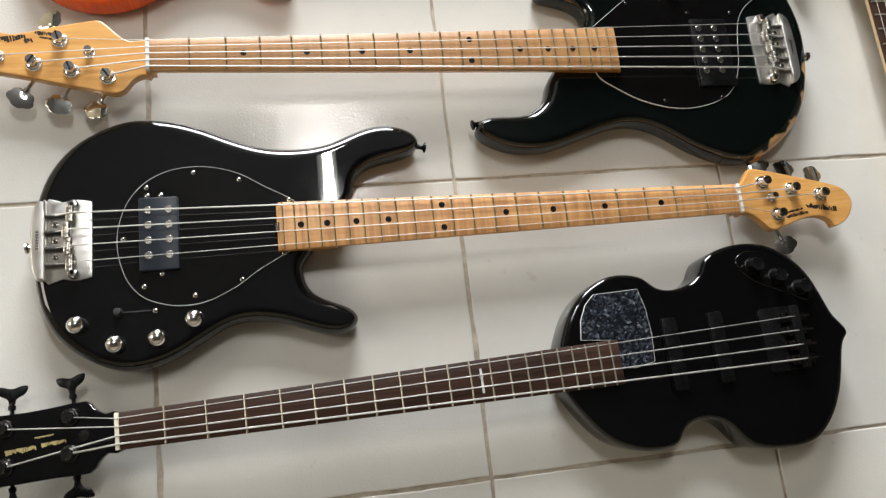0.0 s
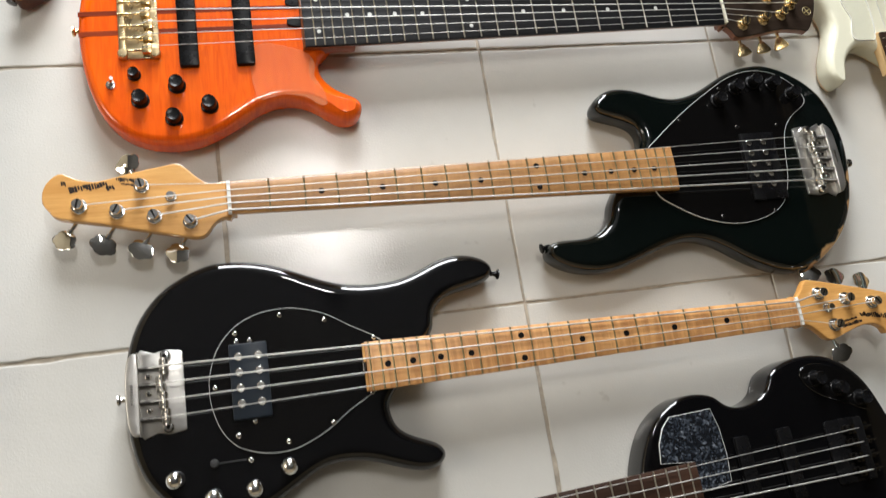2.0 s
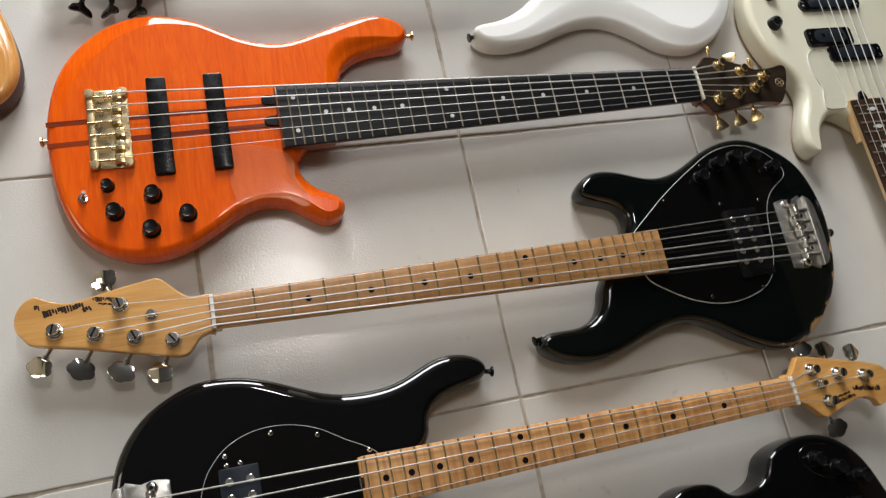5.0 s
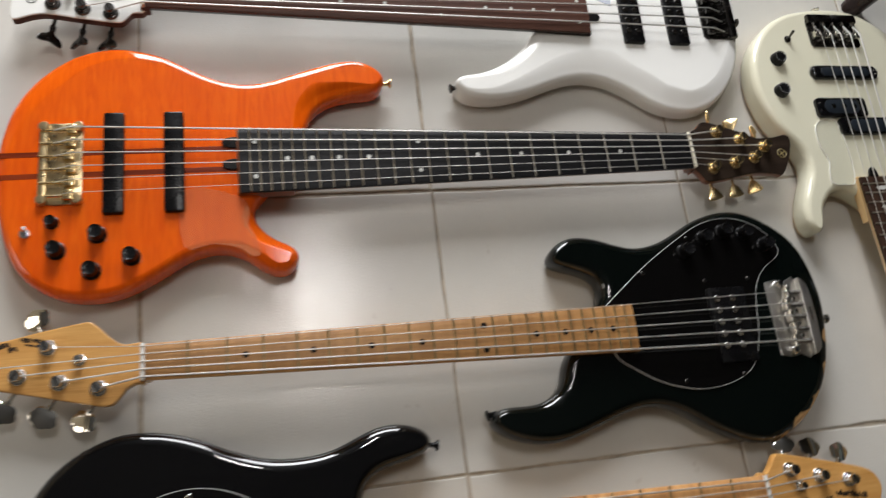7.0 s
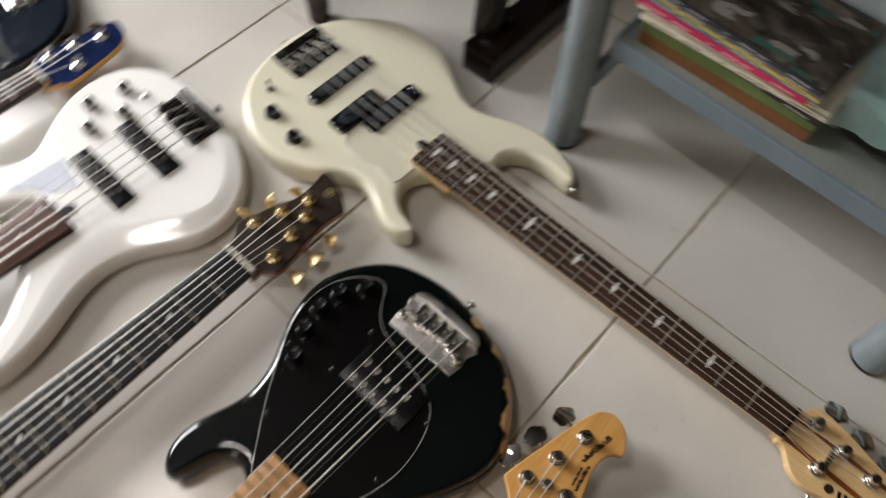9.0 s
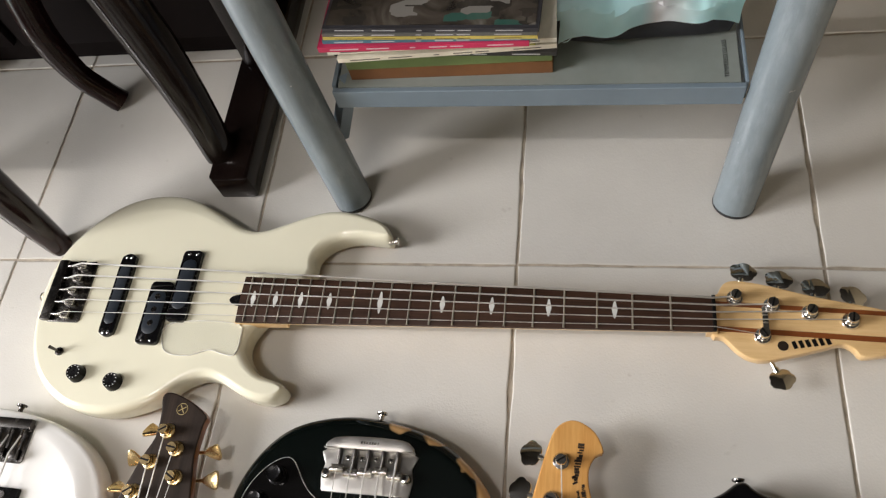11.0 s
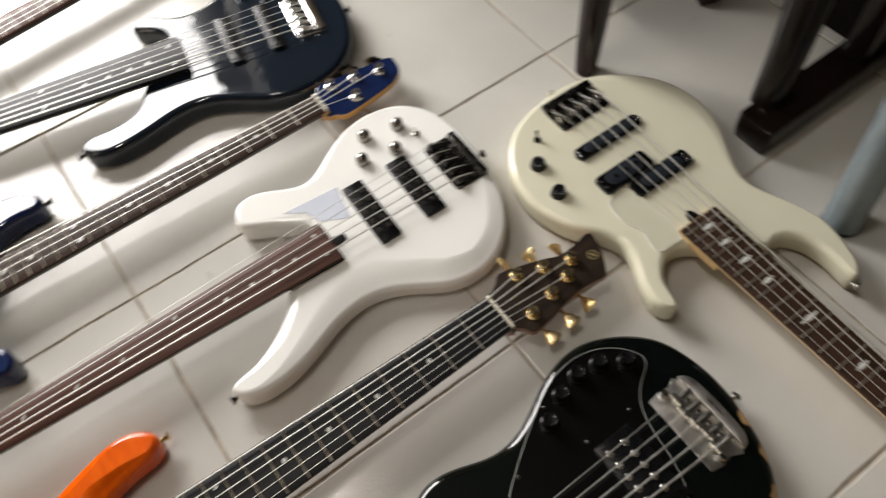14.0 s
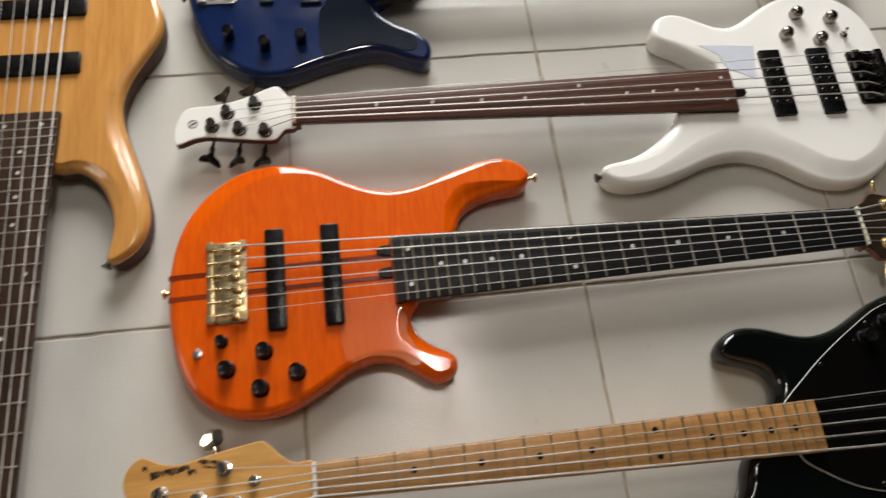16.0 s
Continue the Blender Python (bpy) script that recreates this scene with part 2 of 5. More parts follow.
GROUT = plain_rough("stained grout", (0.40, 0.35, 0.28), 0.4, 30.0, 0.9, 0.5)
PLASTER = plain_rough("painted plaster", (0.29, 0.235, 0.15), 0.05, 6.0, 0.7)
CEILING = timber("dark boarded ceiling", (0.036, 0.035, 0.034), (0.066, 0.064, 0.062), 0.6, 0.0)


def worn_enamel():
    """Glossy paint with pale rubbed streaks along the tube and small bare scuffs."""
    m = plain_rough("grey-blue enamel", (0.185, 0.225, 0.245), 0.1, 12.0, 0.14, 0.03)
    old = bsdf(m).inputs["Base Color"].links[0].from_socket
    streak = nd(m, "ShaderNodeTexNoise", Scale=1.0, Detail=5.0, Roughness=0.7)
    ln(m, coords(m, (70, 70, 7)), streak.inputs["Vector"])
    col = mix(m, ramp(m, streak.outputs[0], [(0.5, (0, 0, 0)), (0.72, (0.4, 0.4, 0.4))]), old, (0.30, 0.34, 0.36))
    scuff = nd(m, "ShaderNodeTexNoise", Scale=46.0, Detail=3.0)
    ln(m, coords(m), scuff.inputs["Vector"])
    col = mix(m, ramp(m, scuff.outputs[0], [(0.70, (0, 0, 0)), (0.73, (0.7, 0.7, 0.7))]), col, (0.55, 0.57, 0.56))
    ln(m, col, bsdf(m).inputs["Base Color"])
    r = nd(m, "ShaderNodeMapRange")
    r.inputs[3].default_value, r.inputs[4].default_value = 0.05, 0.24
    ln(m, streak.outputs[0], r.inputs[0])
    ln(m, r.outputs[0], bsdf(m).inputs["Roughness"])
    return m


GREYPAINT = worn_enamel()
SHELFPAINT = plain_rough("blue-grey steel shelf", (0.155, 0.205, 0.245), 0.1, 9.0, 0.4, 0.05)
SHEETPAINT = plain_rough("frosted tempered glass", (0.22, 0.245, 0.225), 0.12, 9.0, 0.22, 0.02)
PAPER = plain_rough("page edges", (0.62, 0.56, 0.44), 0.12, 60.0, 0.8)
CLOTH = plain_rough("pale turquoise cloth", (0.68, 0.89, 0.90), 0.08, 25.0, 0.9, 0.6)


def stripes(m, bands):
    """Woven bands across the towel, along its world y."""
    tc = nd(m, "ShaderNodeTexCoord")
    sep = nd(m, "ShaderNodeSeparateXYZ")
    ln(m, tc.outputs["Object"], sep.inputs[0])
    r = nd(m, "ShaderNodeMapRange")
    r.inputs[1].default_value, r.inputs[2].default_value = -0.275, -0.05
    ln(m, sep.outputs[1], r.inputs[0])
    old = bsdf(m).inputs["Base Color"].links[0].from_socket
    ln(m, mix(m, 0.75, old, ramp(m, r.outputs[0], bands)), bsdf(m).inputs["Base Color"])


stripes(CLOTH, [(0.0, (0.50, 0.83, 0.84)), (0.22, (0.56, 0.86, 0.87)), (0.34, (0.86, 0.90, 0.90)), (0.44, (0.92, 0.84, 0.86)), (0.52, (0.60, 0.88, 0.92)), (0.70, (0.56, 0.88, 0.90)), (0.86, (0.66, 0.90, 0.92)), (1.0, (0.72, 0.92, 0.93))])
BAG = plain_rough("black nylon", (0.015, 0.016, 0.02), 0.3, 60.0, 0.6)
GLASS = mat("window pane", (1, 1, 1), 0.0)
bsdf(GLASS).inputs["Transmission Weight"].default_value = 1.0
WINFRAME = plain_rough("white window paint", (0.75, 0.75, 0.73), 0.03, 8.0, 0.4)
OPAL = mat("opal lamp cover", (0.85, 0.85, 0.83), 0.4)


# ---- building blocks ----
def mesh_of(name, bm, material, smooth=True):
    me = bpy.data.meshes.new(name)
    bmesh.ops.recalc_face_normals(bm, faces=bm.faces[:])
    bm.to_mesh(me)
    bm.free()
    for mm in (material if isinstance(material, (list, tuple)) else (material,)):
        me.materials.append(mm)
    if smooth:
        me.shade_smooth()
        me.set_sharp_from_angle(angle=radians(38))
    return me


def part(name, bm, material, parent, label="", at=None, smooth=True):
    ob = new(name, mesh_of(name, bm, material, smooth))
    ob.parent = parent
    if at is not None:
        ob.matrix_basis = at
    return tagged(ob, label)


def piece(name, me, parent, at, label=""):
    ob = new(name, me)
    ob.parent, ob.matrix_basis = parent, at
    return tagged(ob, label)


def curve(points, steps=4, closed=True):
    """A smooth line through the points (mm to metres)."""
    p = [Vector((x / 1000, y / 1000)) for x, y in points]
    n, out = len(p), []
    for i in range(n if closed else n - 1):
        a, b, c, d = (p[(i + k) % n] if closed else p[min(max(i + k, 0), n - 1)] for k in (-1, 0, 1, 2))
        for s in range(steps):
            t = s / steps
            out.append(0.5 * ((2 * b) + (c - a) * t + (2 * a - 5 * b + 4 * c - d) * t * t + (3 * b - a - 3 * c + d) * t ** 3))
    if not closed:
        out.append(p[-1])
    elif len(out) > 90:
        for _ in range(3):
            out = [(out[i - 1] + out[i] * 2 + out[(i + 1) % len(out)]) / 4 for i in range(len(out))]
    return out


def corners(points):
    return [Vector((x / 1000, y / 1000)) for x, y in points]


def loft(line, levels, slots=None):
    """Rings of one closed outline, each level (inset, z), both numbers or functions of the point; capped at both ends."""
    bm = bmesh.new()
    if sum(a.x * b.y - b.x * a.y for a, b in zip(line, line[1:] + line[:1])) < 0:
        line = line[::-1]
    n = len(line)
    inward = []
    for i in range(n):
        t = (line[(i + 1) % n] - line[i - 1]).normalized()
        inward.append(Vector((-t.y, t.x)))
    # where the outline turns tightly outwards the edge cannot be rounded as far in
    room = []
    for i in range(n):
        a, b = line[i] - line[i - 2], line[(i + 2) % n] - line[i]
        turn = math.atan2(a.x * b.y - a.y * b.x, a.dot(b))
        room.append(0.62 * (a.length + b.length) / 2 / turn if turn > 1e-4 else 9.0)
    room = [min(room[(i + k) % n] + 0.35 * (line[(i + k) % n] - line[i]).length for k in range(-6, 7)) for i in range(n)] if n > 24 else [9.0] * n
    rings = []
    for inset, z in levels:
        ring = []
        for p, q, r in zip(line, inward, room):
            d = inset(p) if callable(inset) else inset
            d = r * (1 - math.exp(-d / r)) if r < 1 and d > 0 else d
            zz = z(p) if callable(z) else z
            ring.append(bm.verts.new((p.x + q.x * d, p.y + q.y * d, zz)))
        rings.append(ring)
    for k, (a, b) in enumerate(zip(rings, rings[1:])):
        for i in range(n):
            f = bm.faces.new((a[i], a[(i + 1) % n], b[(i + 1) % n], b[i]))
            if slots:
                f.material_index = slots[k]
    bm.faces.new(rings[0][::-1])
    top = bm.faces.new(rings[-1])
    if slots:
        top.material_index = slots[-1]
    bm.normal_update()
    bmesh.ops.triangulate(bm, faces=[f for f in bm.faces if len(f.verts) > 4])
    return bm


def slab(line, z0, z1, r=0.001, arcs=2):
    lv = [(r, z0)]
    lv += [(r * (1 - math.sin(a)), z0 + r * (1 - math.cos(a))) for a in [math.pi / 2 * k / arcs for k in range(1, arcs + 1)]]
    lv += [(r * (1 - math.cos(a)), z1 - r * (1 - math.sin(a))) for a in [math.pi / 2 * k / arcs for k in range(arcs + 1)]]
    return loft(line, lv)


def bevel_box(x0, x1, y0, y1, z0, z1, r):
    bm = bmesh.new()
    bmesh.ops.create_cube(bm, size=1, matrix=Matrix.Translation(((x0 + x1) / 2, (y0 + y1) / 2, (z0 + z1) / 2)) @ Matrix.Diagonal((x1 - x0, y1 - y0, z1 - z0, 1)))
    r = min(r, (x1 - x0) * 0.3, (y1 - y0) * 0.3, (z1 - z0) * 0.3)
    if r > 0:
        bmesh.ops.bevel(bm, geom=bm.edges[:], offset=r, segments=2, affect="EDGES", profile=0.6)
    return bm


def lathe(profile, n=20):
    """(radius, z) turned round z."""
    bm = bmesh.new()
    rings = [[bm.verts.new((r * math.cos(2 * math.pi * i / n), r * math.sin(2 * math.pi * i / n), z)) for i in range(n)] for r, z in profile]
    for a, b in zip(rings, rings[1:]):
        for i in range(n):
            bm.faces.new((a[i], a[(i + 1) % n], b[(i + 1) % n], b[i]))
    bm.faces.new(rings[0][::-1])
    bm.faces.new(rings[-1])
    return bm


def tube(points, radii, n=6):
    bm = bmesh.new()
    pts = [Vector(p) for p in points]
    radii = radii if isinstance(radii, (list, tuple)) else [radii] * len(pts)
    rings = []
    for i, p in enumerate(pts):
        t = (pts[min(i + 1, len(pts) - 1)] - pts[max(i - 1, 0)]).normalized()
        q = t.to_track_quat("Z", "Y")
        rings.append([bm.verts.new(p + q @ Vector((radii[i] * math.cos(2 * math.pi * k / n), radii[i] * math.sin(2 * math.pi * k / n), 0))) for k in range(n)])
    for a, b in zip(rings, rings[1:]):
        for k in range(n):
            bm.faces.new((a[k], a[(k + 1) % n], b[(k + 1) % n], b[k]))
    bm.faces.new(rings[0][::-1])
    bm.faces.new(rings[-1])
    return bm


def join(*bms):
    out = bmesh.new()
    for b in bms:
        me = bpy.data.meshes.new("tmp")
        b.to_mesh(me)
        b.free()
        out.from_mesh(me)
        bpy.data.meshes.remove(me)
    return out


def moved(bm, m):
    bmesh.ops.transform(bm, matrix=m, verts=bm.verts[:])
    return bm


_cache = {}


def duo(key, maker, material, inset, dark):
    """A shared mesh of two materials: a body, and recess shade as black pieces."""
    k = (key, material.name, dark.name)
    if k not in _cache:
        a, b = maker(), inset()
        for f in b.faces:
            f.material_index = 1
        _cache[k] = mesh_of(key, join(a, b), [material, dark])
    return _cache[k]


def shared(key, maker, material):
    k = (key, maker, material.name)
    if k not in _cache:
        _cache[k] = mesh_of(key, maker(), material)
    return _cache[k]


def at(x, y, z, turn=0.0, tilt=0.0):
    return Matrix.Translation((x / 1000, y / 1000, z / 1000)) @ Matrix.Rotation(radians(turn), 4, "Z") @ Matrix.Rotation(radians(tilt), 4, "X")


# ---- the basses ----
def dome_knob():
    return lathe([(0.0095, 0), (0.0105, 0.001), (0.0105, 0.008), (0.0098, 0.012), (0.0075, 0.0155), (0.004, 0.0175), (0.001, 0.018)], 24)


def barrel_knob():
    return lathe([(0.0115, 0), (0.0115, 0.002), (0.0095, 0.003), (0.0092, 0.0155), (0.0085, 0.017), (0.0075, 0.0165), (0.001, 0.0165)], 24)


def speed_knob():
    return lathe([(0.0125, 0), (0.0125, 0.001), (0.0108, 0.010), (0.0100, 0.0118), (0.009, 0.011), (0.001, 0.011)], 28)


def tall_knob():
    return lathe([(0.0085, 0), (0.0085, 0.020), (0.0075, 0.022), (0.001, 0.0222)], 20)


def dim_knob():
    return lathe([(0.0085, 0), (0.0085, 0.010), (0.007, 0.0125), (0.001, 0.013)], 20)


def screw_head():
    bm = lathe([(0.0029, 0), (0.0029, 0.0005), (0.0021, 0.0012), (0.0008, 0.0013)], 10)
    return bm


def pole_disc():
    return lathe([(0.0048, 0), (0.0048, 0.001), (0.0043, 0.0014), (0.0005, 0.0014)], 16)


def bushing_post():
    return lathe([(0.0105, 0), (0.0105, 0.0012), (0.0092, 0.003), (0.0072, 0.0034), (0.0068, 0.006), (0.0055, 0.0065), (0.0055, 0.010), (0.0066, 0.0112), (0.0066, 0.0145), (0.006, 0.0155), (0.001, 0.0155)], 20)


# Black bar on the uncut post top: the slot's shade as colour.
def post_slot_shade():
    return bevel_box(-0.0011, 0.0011, -0.0062, 0.0062, 0.0140, 0.0157, 0)


# Black cross on the flat head, colour for the shade in its recess.
def screw_cross_shade():
    return join(bevel_box(-0.0004, 0.0004, -0.0020, 0.0020, 0.0009, 0.0014, 0), bevel_box(-0.0020, 0.0020, -0.0004, 0.0004, 0.0009, 0.00145, 0))


def clover_key():
    """A clover-leaf button on its shaft, reaching out along +y, flat in xy."""
    out = []
    for i in range(50):
        a = 2 * math.pi * i / 50
        r = 0.84 + 0.16 * abs(math.sin(2.5 * (a + math.pi / 2))) ** 0.7
        out.append(Vector((0.0174 * r * math.cos(a), 0.0240 + 0.0132 * r * math.sin(a))))
    return join(slab(out, -0.0013, 0.0013, 0.0007, 2), tube([(0, -0.012, 0), (0, 0.013, 0)], 0.0028, 10), tube([(0, 0.009, 0), (0, 0.014, 0)], 0.0042, 10))


def plain_key():
    """A small flared key."""
    line = curve([(-3, 8), (-10, 20), (-11, 27), (0, 29), (11, 27), (10, 20), (3, 8)], 3)
    return join(slab(line, -0.0022, 0.0022, 0.001, 2), tube([(0, -0.012, 0), (0, 0.010, 0)], 0.0025, 8))


def wing_key():
    """A winged key with a hollow end."""
    line = curve([(-2.6, 7), (-4.5, 14), (-12, 18.5), (-15.5, 23), (-16, 28.5), (-9, 28.5), (0, 26), (9, 28.5), (16, 28.5), (15.5, 23), (12, 18.5), (4.5, 14), (2.6, 7)], 3)
    return join(slab(line, -0.002, 0.002, 0.001, 2), tube([(0, -0.012, 0), (0, 0.010, 0)], 0.0025, 8), tube([(0, 0.002, 0), (0, 0.007, 0)], 0.0042, 10))


def coil_spring(x0, x1):
    n = 34
    return tube([(x0 + (x1 - x0) * k / n, 0, 0) for k in range(n + 1)], [0.0023 if k % 2 else 0.0033 for k in range(n + 1)], 8)


def saddle_block():
    return join(bevel_box(-0.006, 0.006, -0.0065, 0.0065, 0, 0.0095, 0.0012), tube([(-0.004, 0, 0.004), (-0.036, 0, 0.004)], 0.0016, 8),
                tube([(0, -0.0042, 0.008), (0, -0.0042, 0.0115)], 0.0014, 8), tube([(0, 0.0042, 0.008), (0, 0.0042, 0.0115)], 0.0014, 8))


def strap_pin():
    return lathe([(0.0035, -0.004), (0.0032, 0.003), (0.004, 0.006), (0.0068, 0.0075), (0.0072, 0.0095), (0.005, 0.0105), (0.001, 0.0105)], 16)


def toggle():
    return join(lathe([(0.006, 0), (0.006, 0.002), (0.0035, 0.0025), (0.0035, 0.005), (0.001, 0.005)], 14), tube([(0, 0, 0.004), (0.004, 0.001, 0.018)], [0.0016, 0.0026], 8))


def fret_wire():
    bm = bmesh.new()
    prof = [(-0.0013, 0), (-0.0011, 0.0009), (0, 0.0015), (0.0011, 0.0009), (0.0013, 0)]
    a = [bm.verts.new((x, -0.5, z)) for x, z in prof]
    b = [bm.verts.new((x, 0.5, z)) for x, z in prof]
    for i in range(4):
        bm.faces.new((a[i], a[i + 1], b[i + 1], b[i]))
    bm.faces.new(a)
    bm.faces.new(b)
    return bm


def dot_disc():
    return lathe([(0.0031, 0), (0.0031, 0.0004), (0.0005, 0.00045)], 14)


def leaf_inlay():
    return slab(curve([(-1, -13), (1, -13), (2.4, -6), (3.6, 0), (2.4, 6), (1, 13), (-1, 13), (-2.4, 6), (-3.6, 0), (-2.4, -6)], 3), 0, 0.0004, 0.0001, 1)


def edge_round(r, top, bottom=0.001, shelf=None):
    """Levels of a solid body with rounded edges; shelf(p) gives (width, drop) of a carved comfort bevel."""
    ru, rh = r * 0.85, min(r, top - bottom - r - 0.012)
    lv = [(ru + 0.002, bottom), (ru, bottom)]
    lv += [(ru * (1 - math.sin(a)), bottom + rh * (1 - math.cos(a))) for a in (0.4, 0.8, 1.2, math.pi / 2)]
    if shelf:
        for a in (0.0, 0.35, 0.75, 1.15, math.pi / 2):
            lv.append((lambda p, a=a: r * (1 - math.cos(a)), lambda p, a=a: top - shelf(p)[1] - r * (1 - math.sin(a))))
        for f in (0.2, 0.4, 0.6, 0.8, 0.93):
            lv.append((lambda p, f=f: r + shelf(p)[0] * f, lambda p, f=f: top - shelf(p)[1] * (1 - f) ** 1.5))
        lv.append((lambda p: r + shelf(p)[0], top))
        lv.append((lambda p: r + shelf(p)[0] + 0.002, top))
    else:
        lv += [(r * (1 - math.cos(a)), top - r * (1 - math.sin(a))) for a in (0.0, 0.3, 0.6, 0.9, 1.2, math.pi / 2)]
        lv.append((r + 0.002, top))
    return lv


class Bass:
    """One electric bass lying on its back: x along the neck from the nut (body at minus x), y towards the bass side, mm."""

    def __init__(self, name, nut, angle, label, top=43):
        self.root = new(name)
        self.root.empty_display_size = 0.05
        self.root.matrix_world = pose(nut[0], nut[1], 0, 0, 0, angle)
        tagged(self.root, label, "bass guitar", "bass guitars laid out on the floor", "thing")
        self.top = top

    def body(self, pts, material, r=9, steps=4, shelf=None, slots=None, label=""):
        lv = edge_round(r / 1000, self.top / 1000, 0.001, shelf)
        bm = loft(curve(pts, steps), lv, slots)
        self.body_ob = part("body", bm, material, self.root, label)
        return self.body_ob

    def neck(self, wood, board, wn, we, length, frets, scale=864, dots=None, heel=70, zt=57, fretmat=None, lined=True, fretboard_label=""):
        """wn, we: widths at the nut and at the board's end; the board may end past the last fret."""
        self.wn, self.we, self.length, self.zt, self.scale = wn, we, length, zt, scale
        L = length / 1000
        bm = bmesh.new()
        rings = []
        for s in np.linspace(0, 1, 9):
            x, w = -L * s, (wn + (we - wn) * s) / 2000
            z0, depth = zt / 1000 - 0.006, 0.015 + 0.004 * s
            rings.append([bm.verts.new((x, w * math.cos(a), z0 - depth * math.sin(a) ** 0.8)) for a in np.linspace(0, math.pi, 11)])
        for a, b in zip(rings, rings[1:]):
            for i in range(10):
                bm.faces.new((a[i], a[i + 1], b[i + 1], b[i]))
            bm.faces.new((a[0], b[0], b[10], a[10]))
        bm.faces.new(rings[0])
        bm.faces.new(rings[-1])
        neck = part("neck", bm, wood, self.root)
        hb = slab(corners([(-length + heel, -we / 2 + 3), (-length + heel, we / 2 - 3), (-length - 3, we / 2 - 0.5), (-length - 3, -we / 2 + 0.5)]), 0.030, zt / 1000 - 0.0062, 0.002, 2)
        part("heel", hb, wood, neck)
        bm = bmesh.new()
        rings = []
        for s in np.linspace(0, 1, 7):
            x, w = -L * s, (wn + (we - wn) * s) / 2000
            ring = [(-w, zt / 1000 - 0.006), (-w, zt / 1000 - 0.0022)] + [(w * f, zt / 1000 - 0.0018 * f * f) for f in (-0.96, -0.6, -0.2, 0.2, 0.6, 0.96)] + [(w, zt / 1000 - 0.0022), (w, zt / 1000 - 0.006)]
            rings.append([bm.verts.new((x, y, z)) for y, z in ring])
        for a, b in zip(rings, rings[1:]):
            for i in range(len(a)):
                bm.faces.new((a[i], a[(i + 1) % len(a)], b[(i + 1) % len(a)], b[i]))
        bm.faces.new(rings[0])
        bm.faces.new(rings[-1])
        self.board = part("fretboard", bm, board, self.root, fretboard_label)
        if frets and lined:
            me = shared("fret", fret_wire, fretmat or FRETWIRE)
            for k in range(1, frets + 1):
                x = scale * (1 - 2 ** (-k / 12))
                w = wn + (we - wn) * x / length
                piece("fret", me, self.board, at(-x, 0, zt - 0.9) @ Matrix.Diagonal((1, (w - 0.6) / 1000, 1, 1)))
        if dots:
            kind, dmat, size = dots
            for k in (3, 5, 7, 9, 12, 15, 17, 19, 21, 24):
                if k > max(frets, 20) + (0 if kind == "dot" else 0):
                    continue
                x = scale * (1 - (2 ** (-(k - 1) / 12) + 2 ** (-k / 12)) / 2)
                if x > length - 4:
                    continue
                w = wn + (we - wn) * x / length
                if kind == "dot":
                    me = shared("inlay_dot", dot_disc, dmat)
                    for y in ((0,) if k not in (12, 24) else (-w * 0.27, w * 0.27)):
                        piece("inlay", me, self.board, at(-x, y, zt - 0.25 - 1.8 * (2 * y / w) ** 2) @ Matrix.Scale(size, 4))
                else:
                    me = shared("inlay_leaf", leaf_inlay, dmat)
                    piece("inlay", me, self.board, at(-x, 0, zt - 0.2) @ Matrix.Diagonal((1, size * (1.35 if k == 12 else 1), 1, 1)))
        return neck

    def nut(self, material, width=None):
        w = (width or self.wn) / 2000
        part("nut", bevel_box(0.0, 0.0045, -w, w, self.zt / 1000 - 0.005, self.zt / 1000 + 0.0022, 0.0006), material, self.root)

    def head(self, pts, material, z0=31, z1=45, steps=3, label="", side=None):
        a, c, r = z0 / 1000, z1 / 1000, 0.0018
        bm = loft(curve(pts, steps), [(r, a), (0.0005, a + 0.0005), (0, a + r), (0, c - r), (0.0005, c - 0.0005), (r, c), (r + 0.001, c)], [0, 0, 0, 1, 1, 1] if side else None)
        self.headz = z1
        neckbit = slab(corners([(6, self.wn / 2), (-6, self.wn / 2), (-6, -self.wn / 2), (6, -self.wn / 2)]), (z0 + 3) / 1000, (self.zt - 6) / 1000, 0.001, 1)
        self.head_ob = part("headstock", join(bm, neckbit), [side, material] if side else material, self.root, label)
        return self.head_ob

    def tuners(self, posts, keys, material, keymat=None, key=clover_key, spin=18.0, tall=True):
        """posts: (x, y); keys: where each one's button points."""
        for n, ((x, y), (kx, ky)) in enumerate(zip(posts, keys)):
            turned = 35 * math.sin(1.7 * n + x)
            t = piece("tuner", duo("tuner_post", bushing_post, material, post_slot_shade, INLAYBLACK), self.root, at(x, y, self.headz, turned))
            ang = math.degrees(math.atan2(ky - y, kx - x)) - 90 - turned
            reach = math.hypot(kx - x, ky - y) - 24
            piece("tuner_key", shared("tuner_key", key, keymat or material), t, Matrix.Translation((0, 0, -0.021)) @ Matrix.Rotation(radians(ang), 4, "Z") @ Matrix.Translation((0, reach / 1000, 0)) @ Matrix.Rotation(radians(spin * math.sin(2.3 * n + x)), 4, "Y"))

    def strings(self, posts, ys_nut, ys_bridge, x_saddle, x_tail, gauges, z_saddle=60, z_tail=None, material=None):
        """From each post over the nut and the saddle to the tail."""
        z_tail = z_tail or self.top + 4
        for (px, py), a, b, g in zip(posts, ys_nut, ys_bridge, gauges):
            zn = self.zt + 2.6
            pts = [(px, py, self.headz + 7), (2, a, zn), (x_saddle, b, z_saddle), (x_tail, b, z_tail)]
            part("string", tube([Vector(p) / 1000 for p in pts], g / 2000, 6), material or STEEL, self.root)

